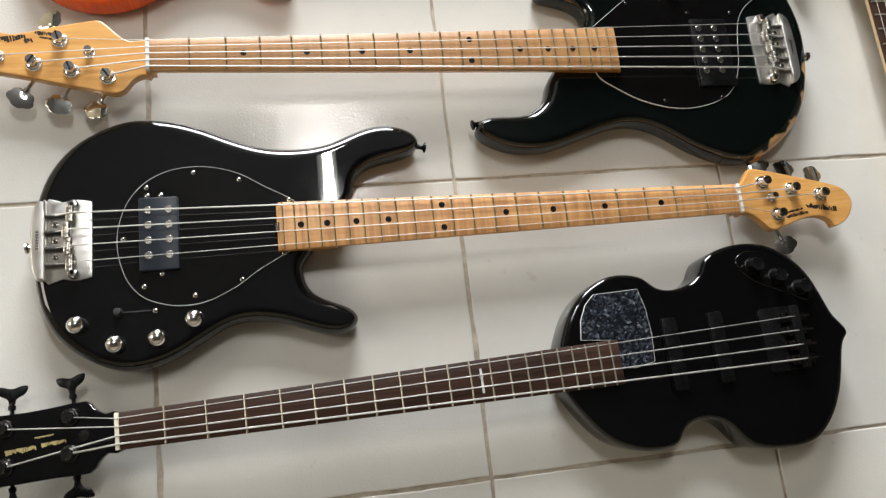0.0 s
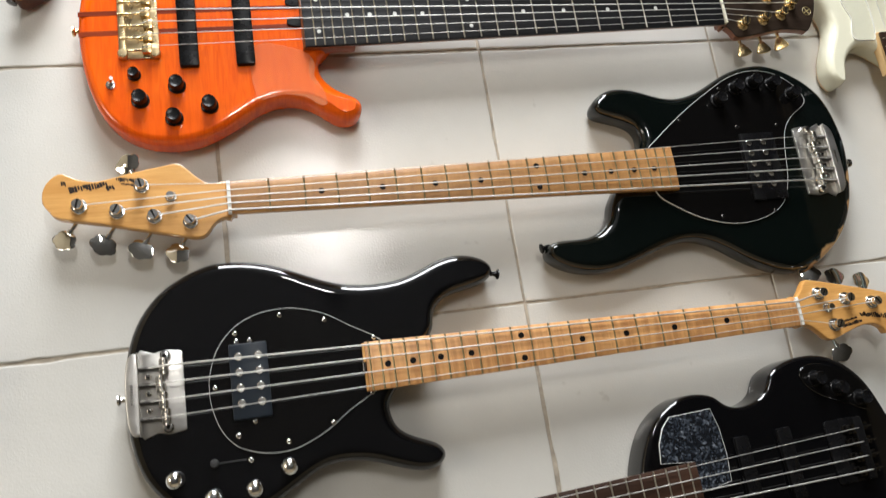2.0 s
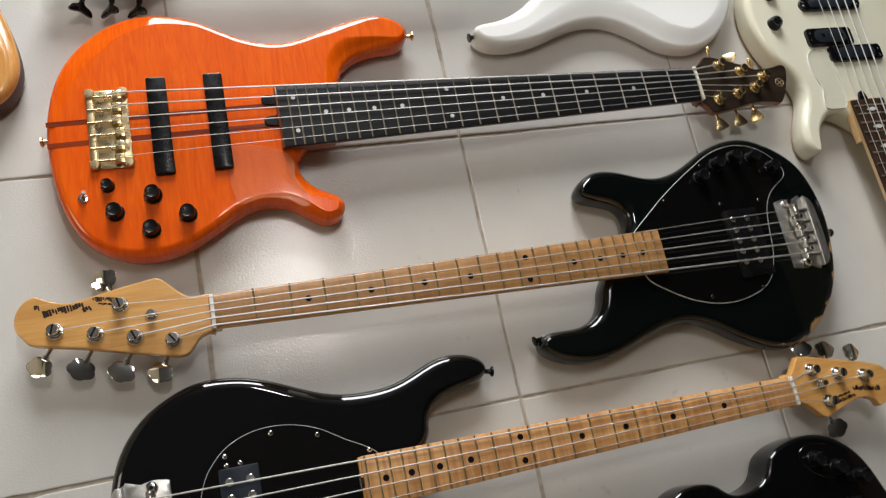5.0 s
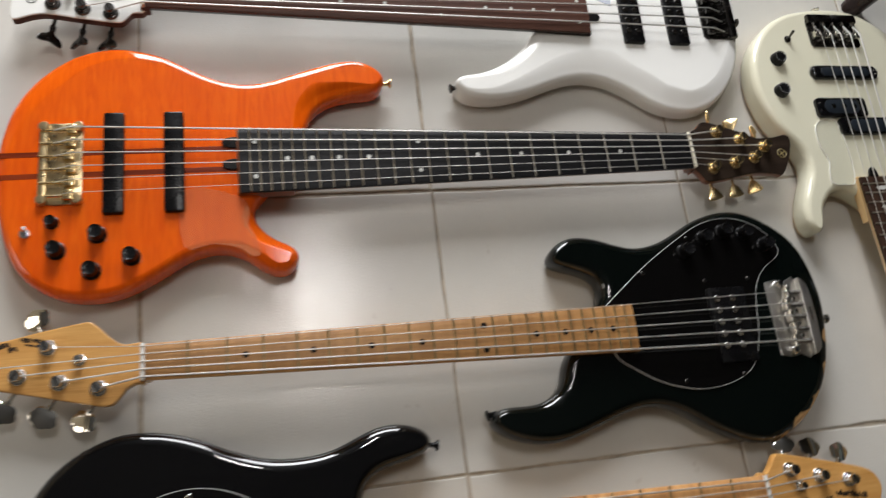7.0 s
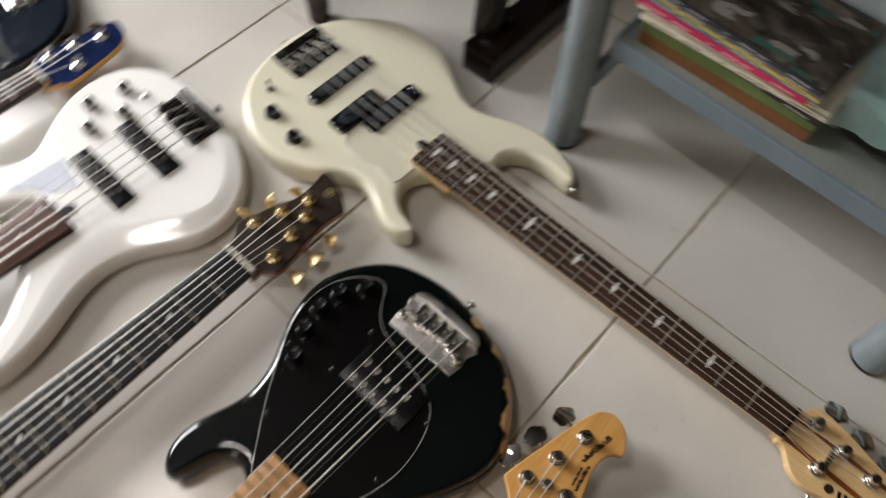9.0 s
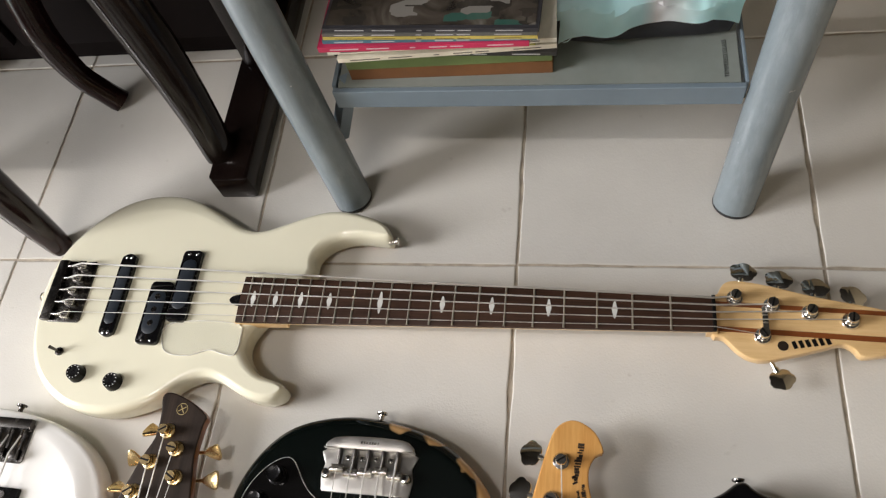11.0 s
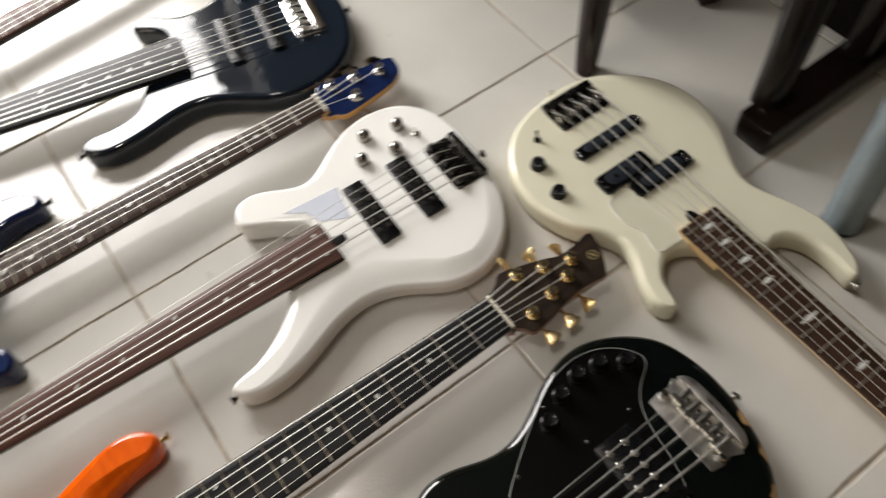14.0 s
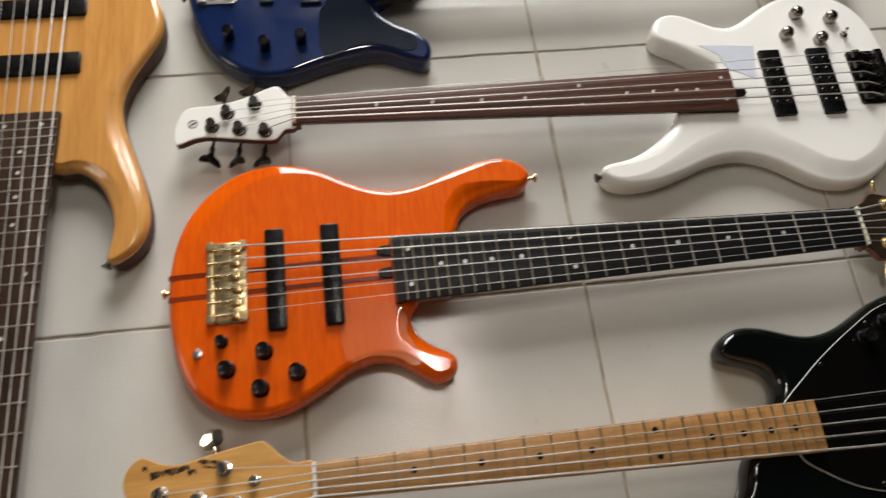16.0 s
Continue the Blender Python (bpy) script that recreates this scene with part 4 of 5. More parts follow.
def orange_six_string():
    b = Bass("bass_guitar", (0.3950, 0.4275), -0.35, "glossy orange flame-top six-string bass with gold hardware")
    b.body(ORANGE_OUTLINE, ORANGE, r=12, shelf=bevels(arm_bevel(-905, 150, 170, 30, 7), arm_bevel(-535, 92, 80, 20, 8), arm_bevel(-622, -104, 66, 17, 7)), label="orange stained flame maple body")
    for y0, y1 in ((14, 21), (-16, -9)):
        part("wood_stripe", slab(corners([(-957, y0), (-640, y0 + 6), (-640, y1 + 6), (-957, y1)]), 0.0425, 0.0433, 0.0001, 1), REDSTRIPE, b.root, "dark stripe of the through neck")
    b.neck(STRIPE, EBONY, 58, 94, 662, 24, dots=("dot", PEARLDOT, 1.0), fretboard_label="wide black ebony fretboard")
    b.nut(BONE)
    b.head([(0, 29), (14, 36), (26, 42), (41, 53), (75, 44), (107, 33), (129, 24), (160, 25), (181, 29), (188, 19), (178, -11), (160, -39), (146, -38), (110, -36), (72, -42), (28, -48), (18, -37), (9, -28), (0, -28)], HEADWOOD, side=STRIPE, label="dark brown headstock with red-stained edge")
    part("emblem", join(*[tube([(0.0075 * f * math.cos(q * math.pi / 12), 0.0075 * f * math.sin(q * math.pi / 12), 0.0002) for q in range(25)], 0.0005, 4) for f in (1.0,)], *[bevel_box(-0.0005, 0.0005, -0.006, 0.006, 0, 0.0004, 0), bevel_box(-0.006, 0.006, -0.0005, 0.0005, 0, 0.00045, 0)]), GOLDPRINT, b.head_ob, "round gold emblem", at=at(166, -4, 45, 30))
    posts = [(58, 34), (96, 21), (136, 8), (114, -10), (79, -18), (39, -26)]
    b.tuners(posts, [(66, 74), (103, 62), (141, 48), (118, -56), (83, -62), (46, -66)], GOLD, GOLD, plain_key, 50)
    ys = spread(49, -42, 6)
    b.strings(posts, spread(24, -24, 6), ys, -868, -896, G6)
    b.pickup(-831, -806, -67, 74, 7, PLASTIC, r=3)
    b.pickup(-757, -732, -67, 75, 7, PLASTIC, r=3)
    b.bridge(-907, -856, -52, 61, SATINGOLD, ys, -868, tail=(-907, -898, 6), saddlemat=GOLD, slotmat=SATINGOLD, bolts=[(-902, 55), (-902, -46), (-861, 55), (-861, -46)])
    b.knob(barrel_knob, PLASTIC, [(-884, -112), (-837, -93), (-843, -140), (-797, -124)])
    piece("knob", shared("small_barrel", barrel_knob, PLASTIC), b.root, at(-890, -75, 43) @ Matrix.Scale(0.75, 4))
    piece("switch", shared("toggle", toggle, NICKEL), b.root, at(-920, -88, 43))
    for y in (30, -2):
        part("board_tongue", slab(curve([(-640, y + 7), (-676, y + 7), (-684, y), (-676, y - 7), (-640, y - 7)], 3), 0.043, 0.0465, 0.0004, 1), PLASTIC, b.root, "black cover beside the fretboard")
    b.guard([(-735, -114), (-733, -36), (-668, -46), (-652, -66), (-654, -86), (-645, -105), (-640, -128), (-652, -130), (-668, -118), (-700, -112)], FILMORANGE, None, 1.0, 3, label="clear scratch plate")
    b.pins(GOLD, (-453, 131, 5), (-958, 3, 180))


def white_fretless():
    b = Bass("bass_guitar", (-0.383, 0.6885), 178.38, "white five-string fretless bass with reddish rosewood fretboard")
    b.body([(-648, -40), (-643, -56), (-622, -70), (-596, -88), (-566, -103), (-560, -122), (-573, -149), (-605, -155), (-640, -139), (-673, -124), (-704, -131), (-748, -161), (-794, -182), (-844, -185), (-888, -169), (-920, -130), (-934, -68), (-933, -12), (-924, 46), (-907, 92), (-876, 134), (-835, 158), (-798, 161), (-761, 152), (-727, 130), (-690, 110), (-649, 102), (-603, 110), (-555, 130), (-510, 143), (-472, 145), (-446, 137), (-435, 120), (-445, 108), (-479, 102), (-517, 83), (-553, 53), (-568, 28), (-600, 0)], WHITE, r=9, shelf=arm_bevel(-740, 170, 340, 46, 10))
    b.neck(REDWOOD, REDROSE, 43, 72, 658, 24, dots=("dot", PEARLDOT, 0.9), lined=False, fretboard_label="fretless reddish rosewood fretboard")
    b.nut(BONE)
    b.head([(0, -22), (11, -30), (24, -45), (36, -47), (73, -31), (106, -22), (138, -19), (153, -17), (163, -8), (171, 17), (168, 42), (146, 35), (125, 32), (86, 37), (38, 42), (27, 38), (17, 26), (0, 21)], WHITE, side=REDROSE)
    posts = [(45, 28), (81, 23), (119, 16), (98, -5), (59, -18)]
    b.tuners(posts, [(52, 66), (88, 64), (126, 60), (110, -52), (72, -60)], DARKCHROME, DARKCHROME, wing_key, 40)
    ys = spread(22, -54, 5)
    b.strings(posts, spread(17, -17, 5), ys, -872, -905, G5)
    for x in (-735, -814):
        b.pickup(x - 17, x + 17, -71, 47, 7, PLASTIC, poles=[(x + dx, y) for dx in (-8, 8) for y in spread(26, -50, 5)], polemat=DARKCHROME)
    b.bridge(-916, -862, -64, 33, DARKCHROME, ys, -872, tail=(-920, -906, 9))
    b.knob(dome_knob, SMOKE, [(-801, -140), (-856, -129), (-774, -101), (-828, -89)])
    piece("switch", shared("toggle", toggle, NICKEL), b.root, at(-872, -98, 43))
    b.guard([(-627, -90), (-716, -84), (-706, -22), (-664, -44), (-655, -70)], FILMWHITE, None, 1.0, 3, smooth=False, label="pale blue protective film")
    part("board_tongue", slab(curve([(-650, 8), (-676, 8), (-682, 1), (-676, -6), (-650, -6)], 3), 0.043, 0.046, 0.0004, 1), PLASTIC, b.root, "black cover beside the fretboard")
    b.pins(DARKCHROME, (-438, 122, 10), (-934, -14, 180))
    part("emblem", join(tube([(0.0062 * math.cos(q * math.pi / 12), 0.0062 * math.sin(q * math.pi / 12), 0.0002) for q in range(25)], 0.0006, 4), bevel_box(-0.0006, 0.0006, -0.0045, 0.0045, 0, 0.0004, 0), bevel_box(-0.0045, 0.0045, -0.0006, 0.0006, 0, 0.00045, 0)), LOGO, b.head_ob, "small round dark emblem", at=at(146, 10, 45, 30))


def cream_five_string():
    b = Bass("bass_guitar", (0.709, -0.2465), -90.6, "cream five-string bass with leaf inlays and natural headstock")
    b.body([(-529, 46), (-532, 69), (-525, 88), (-501, 105), (-465, 110), (-432, 106), (-423, 112), (-434, 130), (-456, 141), (-488, 150), (-520, 152), (-556, 142), (-591, 127), (-620, 117), (-649, 121), (-681, 139), (-721, 162), (-759, 177), (-801, 180), (-841, 172), (-876, 152), (-907, 120), (-935, 74), (-944, 24), (-940, -31), (-930, -75), (-909, -113), (-874, -145), (-836, -162), (-792, -167), (-752, -160), (-715, -144), (-698, -129), (-677, -113), (-649, -106), (-621, -116), (-592, -131), (-561, -137), (-541, -129), (-536, -116), (-551, -107), (-574, -102), (-593, -86), (-605, -67), (-602, -40), (-570, 0)], [PALE, CREAM], r=11, shelf=arm_bevel(-830, 185, 210, 30, 5), slots=[0, 0, 0, 0] + [1] * 15)
    b.neck(PALE, ROSEWOOD, 46, 68, 619, 21, dots=("leaf", PEARLDOT, 0.86), fretboard_label="dark rosewood fretboard with pale leaf inlays")
    b.nut(INLAYBLACK)
    b.head([(0, 24), (9, 31), (17, 45), (31, 50), (67, 45), (122, 31), (164, 23), (197, 16), (219, 7), (229, -11), (216, -36), (194, -41), (167, -45), (158, -35), (146, -30), (126, -36), (93, -46), (60, -54), (42, -52), (28, -43), (13, -27), (0, -23)], PALE, label="pale maple headstock with two red-brown stripes")
    for y0, y1 in ((21, 15), (-12, -19)):
        part("wood_stripe", slab(corners([(5, y0), (212, y0 - 8), (214, y1 - 8), (5, y1)]), 0.0447, 0.0453, 0.0001, 1), STRIPE, b.head_ob)
    posts = [(29, 25), (71, 16), (114, 8), (158, -1), (58, -24)]
    b.tuners(posts, [(46, 72), (88, 62), (130, 52), (172, 42), (80, -70)], CHROME, KEYCHROME, spin=12)
    part("string_guide", bevel_box(0.0585, 0.0655, -0.017, 0.013, 0.0455, 0.051, 0.001), CHROME, b.head_ob)
    ys = spread(47, -30, 5)
    b.strings(posts, spread(19, -19, 5), ys, -880, -908, G5)
    b.bridge(-918, -864, -40, 57, DARKCHROME, ys, -882, tail=(-924, -908, 9), saddlemat=NICKEL)
    b.pickup(-825, -801, -60, 70, 6, COVER, rounded=True, poles=[(-813, y) for y in (-30, -9, 12, 34)], polemat=DARKCHROME)
    b.pickup(-728, -698, -34, 77, 6, COVER, r=6, poles=[(-712, y) for y in (0, 20, 40)], polemat=DARKCHROME)
    b.pickup(-764, -730, -69, 26, 6.6, COVER, r=6, poles=[(-748, y) for y in (-38, -18, 2)], polemat=DARKCHROME)
    for x0, x1, y0, y1 in ((-821, -805, -42, 52), (-724, -702, -16, 62), (-760, -735, -55, 12)):
        b.pickup(x0, x1, y0, y1, 7.4, SLATE, rounded=True)
    b.guard([(-725, -38), (-724, -67), (-710, -80), (-680, -81), (-653, -72), (-635, -76), (-614, -77), (-611, -51), (-617, -34), (-670, -30)], FILMCREAM, PLY, 2.0, 3, label="clear cream scratch plate")
    for x, y in ((-817, -54), (-809, -54), (-817, 64), (-809, 64), (-718, 71), (-706, 71), (-754, -63), (-741, -63)):
        piece("pickup_screw", shared("screw", screw_head, CHROME), b.root, at(x, y, 48.8) @ Matrix.Scale(0.8, 4))
    for x, y in ((-838, -115), (-779, -124)):
        k = piece("knob", shared("speed_knob", speed_knob, PLASTIC), b.root, at(x, y, 43))
        ticks = [moved(bevel_box(-0.0005, 0.0005, -0.0009, 0.0009, 0, 0.0003, 0), Matrix.Rotation(2 * math.pi * q / 11, 4, "Z") @ Matrix.Translation((0, 0.0088, 0.0110))) for q in range(11)]
        part("tick_marks", join(*ticks), PLY, k, "small white tick marks")
    piece("switch", shared("toggle", toggle, DARKCHROME), b.root, at(-878, -84, 43, 160))
    part("board_tongue", slab(curve([(-612, 10), (-632, 9), (-640, 2), (-632, -5), (-612, -6)], 3), 0.043, 0.047, 0.0004, 1), PLASTIC, b.root, "black truss rod cover")
    b.pins(NICKEL, (-425, 108, 10), (-943, 6, 180))
    b.marks([(112, -30, 46, 9.5, 10)], INLAYBLACK, label="dark printed lettering", even=True)
    part("emblem", lathe([(0.0062, 0), (0.0062, 0.0003), (0.001, 0.0004)], 18), LOGO, b.head_ob, at=at(80, -35, 45))


def blue_four_string():
    b = Bass("bass_guitar", (0.399, 0.906), -1.0, "dark blue four-string bass with rosewood fretboard")
    b.body([(-560, 40), (-557, 62), (-530, 87), (-490, 98), (-456, 95), (-443, 112), (-453, 136), (-497, 152), (-544, 150), (-594, 124), (-643, 107), (-685, 113), (-725, 132), (-765, 158), (-812, 170), (-856, 164), (-900, 135), (-925, 92), (-938, 45), (-938, 4), (-925, -62), (-901, -112), (-870, -143), (-831, -161), (-799, -162), (-766, -152), (-726, -138), (-683, -127), (-650, -124), (-618, -137), (-586, -149), (-572, -139), (-570, -115), (-587, -93), (-620, -76), (-643, -55), (-648, -31), (-600, 0)], NAVY, r=10)
    b.neck(REDWOOD, ROSEWOOD, 41, 62, 660, 24, dots=("dot", PEARLDOT, 1.25), fretboard_label="rosewood fretboard with pearl dots")
    b.nut(BONE)
    b.head([(0, 21), (10, 32), (24, 46), (59, 40), (109, 34), (152, 27), (156, 10), (150, -10), (128, -25), (79, -34), (30, -38), (14, -28), (0, -21)], NAVY, side=MAPLE)
    posts = [(38, 28), (80, 22), (122, 8), (60, -18)]
    b.tuners(posts, [(50, 66), (92, 60), (136, 52), (72, -62)], CHROME, KEYCHROME)
    ys = spread(42, -14, 4)
    b.strings(posts, spread(14, -14, 4), ys, -870, -905, G4)
    b.bridge(-916, -862, -27, 60, SATIN, ys, -872, tail=(-920, -906, 8))
    b.pickup(-827, -806, -31, 67, 6, SLATE, poles=[(-816, y) for y in spread(46, -12, 8)])
    b.pickup(-727, -706, 8, 58, 6, SLATE, poles=[(-716, y) for y in (20, 32, 44)])
    b.pickup(-764, -733, -35, 24, 6, SLATE, poles=[(-748, y) for y in (-18, -5, 8)])
    b.knob(tall_knob, COVER, [(-873, -90), (-820, -112), (-766, -102)])
    b.guard([(-735, -45), (-690, -10), (-660, -34), (-650, -60), (-625, -84), (-598, -100), (-592, -124), (-612, -130), (-650, -116), (-690, -118), (-734, -134)], FILMBLUE, None, 1.4, 3, label="smoky scratch plate")
    b.pins(DARKCHROME, (-443, 112, 0), (-938, 4, 180))


def blueblack_six_string():
    b = Bass("bass_guitar", (-0.375, 1.29), 168.6, "glossy blue-black quilted six-string bass")
    b.body([(x, y * 0.94) for x, y in ORANGE_OUTLINE], MIDNIGHT, r=11, label="blue-black quilted body")
    b.neck(EBONY, EBONY, 54, 86, 662, 24, dots=("dot", PEARLDOT, 1.0), lined=False, fretboard_label="black ebony fretboard")
    b.nut(BONE)
    b.head([(0, 27), (26, 42), (41, 50), (107, 33), (160, 25), (184, 22), (178, -11), (160, -36), (72, -40), (28, -46), (9, -28), (0, -27)], MIDNIGHT)
    posts = [(58, 32), (96, 21), (136, 8), (114, -10), (79, -18), (39, -26)]
    b.tuners(posts, [(66, 72), (103, 62), (141, 48), (118, -56), (83, -62), (46, -66)], DARKCHROME, DARKCHROME, plain_key, 50)
    ys = spread(45, -45, 6)
    b.strings(posts, spread(22, -22, 6), ys, -868, -896, G6)
    b.pickup(-831, -806, -62, 62, 6, PLASTIC, r=3)
    b.pickup(-757, -732, -62, 62, 6, PLASTIC, r=3)
    b.bridge(-907, -856, -54, 54, CHROME, ys, -868, tail=(-907, -890, 9))
    b.knob(barrel_knob, CHROME, [(-884, -108), (-837, -90), (-843, -132), (-797, -112)])
    b.pins(DARKCHROME, (-453, 122, 5), (-958, 3, 180))


def natural_six_string():
    b = Bass("bass_guitar", (-0.762, 0.052), -90.5, "natural amber wood six-string bass with dark fretboard")
    side = [(-572, 44), (-577, 68), (-555, 99), (-504, 120), (-462, 118), (-440, 113), (-430, 122), (-438, 140), (-458, 160), (-499, 170), (-561, 156), (-627, 133), (-675, 123), (-723, 137), (-771, 166), (-811, 182)]
    b.body(side + ORANGE_OUTLINE[17:], [REDROSE, NATURAL], r=11, shelf=arm_bevel(-600, 140, 170, 14, 6), slots=[0, 0, 0, 0, 0, 0] + [1] * 13, label="amber wood top over a darker back")
    b.neck(REDWOOD, ROSEWOOD, 58, 92, 662, 24, dots=("dot", PEARLDOT, 0.9), fretboard_label="dark rosewood fretboard")
    b.nut(BONE)
    b.head([(0, 29), (26, 42), (41, 53), (107, 33), (160, 25), (184, 22), (178, -11), (160, -38), (72, -42), (28, -48), (9, -28), (0, -28)], NATURAL)
    posts = [(58, 34), (96, 21), (136, 8), (114, -10), (79, -18), (39, -26)]
    b.tuners(posts, [(66, 74), (103, 62), (141, 48), (118, -56), (83, -62), (46, -66)], DARKCHROME, DARKCHROME, plain_key, 50)
    ys = spread(47, -47, 6)
    b.strings(posts, spread(24, -24, 6), ys, -868, -896, G6)
    b.pickup(-868, -836, -70, 70, 6, PLASTIC, r=4)
    b.pickup(-768, -732, -70, 67, 6, PLASTIC, r=4)
    b.bridge(-935, -888, -56, 56, DARKCHROME, ys, -900, tail=(-935, -920, 9))
    b.pins(DARKCHROME, (-440, 114, -20), (-958, 3, 180))


def grey_blue_four_string():
    b = Bass("bass_guitar", (0.465, 1.475), 6.0, "grey-blue gloss bass with reddish fretboard")
    b.body([(x, y * 0.95) for x, y in ORANGE_OUTLINE], TEAL, r=10)
    b.neck(REDWOOD, REDROSE, 42, 62, 660, 24, dots=("dot", PEARLDOT, 1.0), fretboard_label="reddish rosewood fretboard")
    b.nut(BONE)
    b.head([(0, 21), (24, 46), (109, 34), (152, 27), (156, 10), (128, -25), (30, -38), (0, -21)], TEAL)
    posts = [(38, 28), (80, 22), (122, 8), (60, -18)]
    b.tuners(posts, [(50, 66), (92, 60), (136, 52), (72, -62)], CHROME, KEYCHROME)
    ys = spread(29, -29, 4)
    b.strings(posts, spread(14, -14, 4), ys, -870, -905, G4)
    b.bridge(-916, -862, -44, 44, CHROME, ys, -872, tail=(-920, -906, 8))
    b.pickup(-810, -780, -48, 48, 6, PLASTIC)
    b.pins(DARKCHROME, (-453, 123, 5), (-958, 3, 180))


# ---- the room ----
def setting(name, bm, material, label, smooth=False):
    ob = new(name, mesh_of(name, bm, material, smooth))
    return tagged(ob, label, name.split("_")[0], kind="structure")


X0, X1, Y0, Y1, HIGH = -2.6, 2.6, -2.4, 3.2, 2.6
floor = setting("floor", bevel_box(X0 - 0.2, X1 + 0.2, Y0 - 0.2, Y1 + 0.2, -0.12, -0.0022, 0), GROUT, "floor of pale glazed square tiles with brown grout")
ceiling = setting("ceiling", bevel_box(X0 - 0.2, X1 + 0.2, Y0 - 0.2, Y1 + 0.2, HIGH, HIGH + 0.15, 0), CEILING, "dark boarded ceiling")


def wall_with_window(name, along, a0, a1, across, thick, w0, w1, s0, s1):
    """A wall along x or y with one opening."""
    def b(p0, p1, z0, z1):
        return bevel_box(p0, p1, across, across + thick, z0, z1, 0) if along == "x" else bevel_box(across, across + thick, p0, p1, z0, z1, 0)
    return setting(name, join(b(a0, w0, -0.1, HIGH), b(w1, a1, -0.1, HIGH), b(w0, w1, -0.1, s0), b(w0, w1, s1, HIGH)), PLASTER, "cream painted plaster wall with a window opening")


wall_with_window("wall_north", "x", X0 - 0.2, X1 + 0.2, Y1, 0.2, -0.78, 0.72, 0.45, 2.36)
wall_with_window("wall_west", "y", Y0, Y1, X0 - 0.2, 0.2, -0.12, 0.72, 1.08, 2.12)
setting("wall_south", bevel_box(X0 - 0.2, X1 + 0.2, Y0 - 0.2, Y0, -0.1, HIGH, 0), PLASTER, "cream painted plaster wall")
# Unseen wall stub, added only to block window light from the north-east floor.
setting("wall_inner", bevel_box(0.58, X1, 1.88, 1.98, -0.1, HIGH, 0), PLASTER, "unseen added wall that blocks window light")
setting("wall_east", bevel_box(X1, X1 + 0.2, Y0, Y1, -0.1, HIGH, 0), PLASTER, "cream painted plaster wall")


def window(name, along, lo, hi, across, s0, s1, bars):
    root = tagged(new(name), "white painted window with glass panes", "window", kind="structure")

    def b(p0, p1, q0, q1, z0, z1):
        return bevel_box(p0, p1, q0, q1, z0, z1, 0.003) if along == "x" else bevel_box(q0, q1, p0, p1, z0, z1, 0.003)
    f = 0.05
    part("window_frame", join(b(lo, lo + f, across, across + f, s0, s1), b(hi - f, hi, across, across + f, s0, s1), b(lo + f, hi - f, across, across + f, s0, s0 + f), b(lo + f, hi - f, across, across + f, s1 - f, s1)), WINFRAME, root)
    xs = spread(lo + f, hi - f, bars + 1)
    for x in xs[1:-1]:
        part("mullion", b(x - 0.02, x + 0.02, across + 0.002, across + f - 0.002, s0 + f, s1 - f), WINFRAME, root)
    for p, q in zip(xs, xs[1:]):
        g = part("pane", b(p + 0.02, q - 0.02, across + 0.022, across + 0.026, s0 + f, s1 - f), GLASS, root)
        g.visible_shadow = False


window("window_1", "x", -0.78, 0.72, Y1 + 0.06, 0.45, 2.36, 2)
window("window_2", "y", -0.12, 0.72, X0 - 0.12, 1.08, 2.12, 2)
lamp = tagged(new("ceiling_lamp"), "white batten lamp with one fluorescent tube", "lamp", kind="thing")
lamp.location = (-0.05, 0.93, HIGH)
part("batten", bevel_box(-0.045, 0.045, -0.34, 0.34, -0.05, 0.0, 0.004), OPAL, lamp)
part("tube", tube([(0, -0.30, -0.068), (0, 0.30, -0.068)], 0.013, 14), OPAL, lamp)


# ---- furniture beside the basses ----
def curved_leg(pts, radii, n=10):
    line = [Vector(p) for p in pts]
    out, rr = [], []
    for i in range(len(line) - 1):
        a, b, c, d = (line[min(max(i + k, 0), len(line) - 1)] for k in (-1, 0, 1, 2))
        for s in range(5):
            t = s / 5
            out.append(0.5 * ((2 * b) + (c - a) * t + (2 * a - 5 * b + 4 * c - d) * t * t + (3 * b - a - 3 * c + d) * t ** 3))
            rr.append(radii[i] + (radii[i + 1] - radii[i]) * t)
    return tube(out + [line[-1]], rr + [radii[-1]], n)


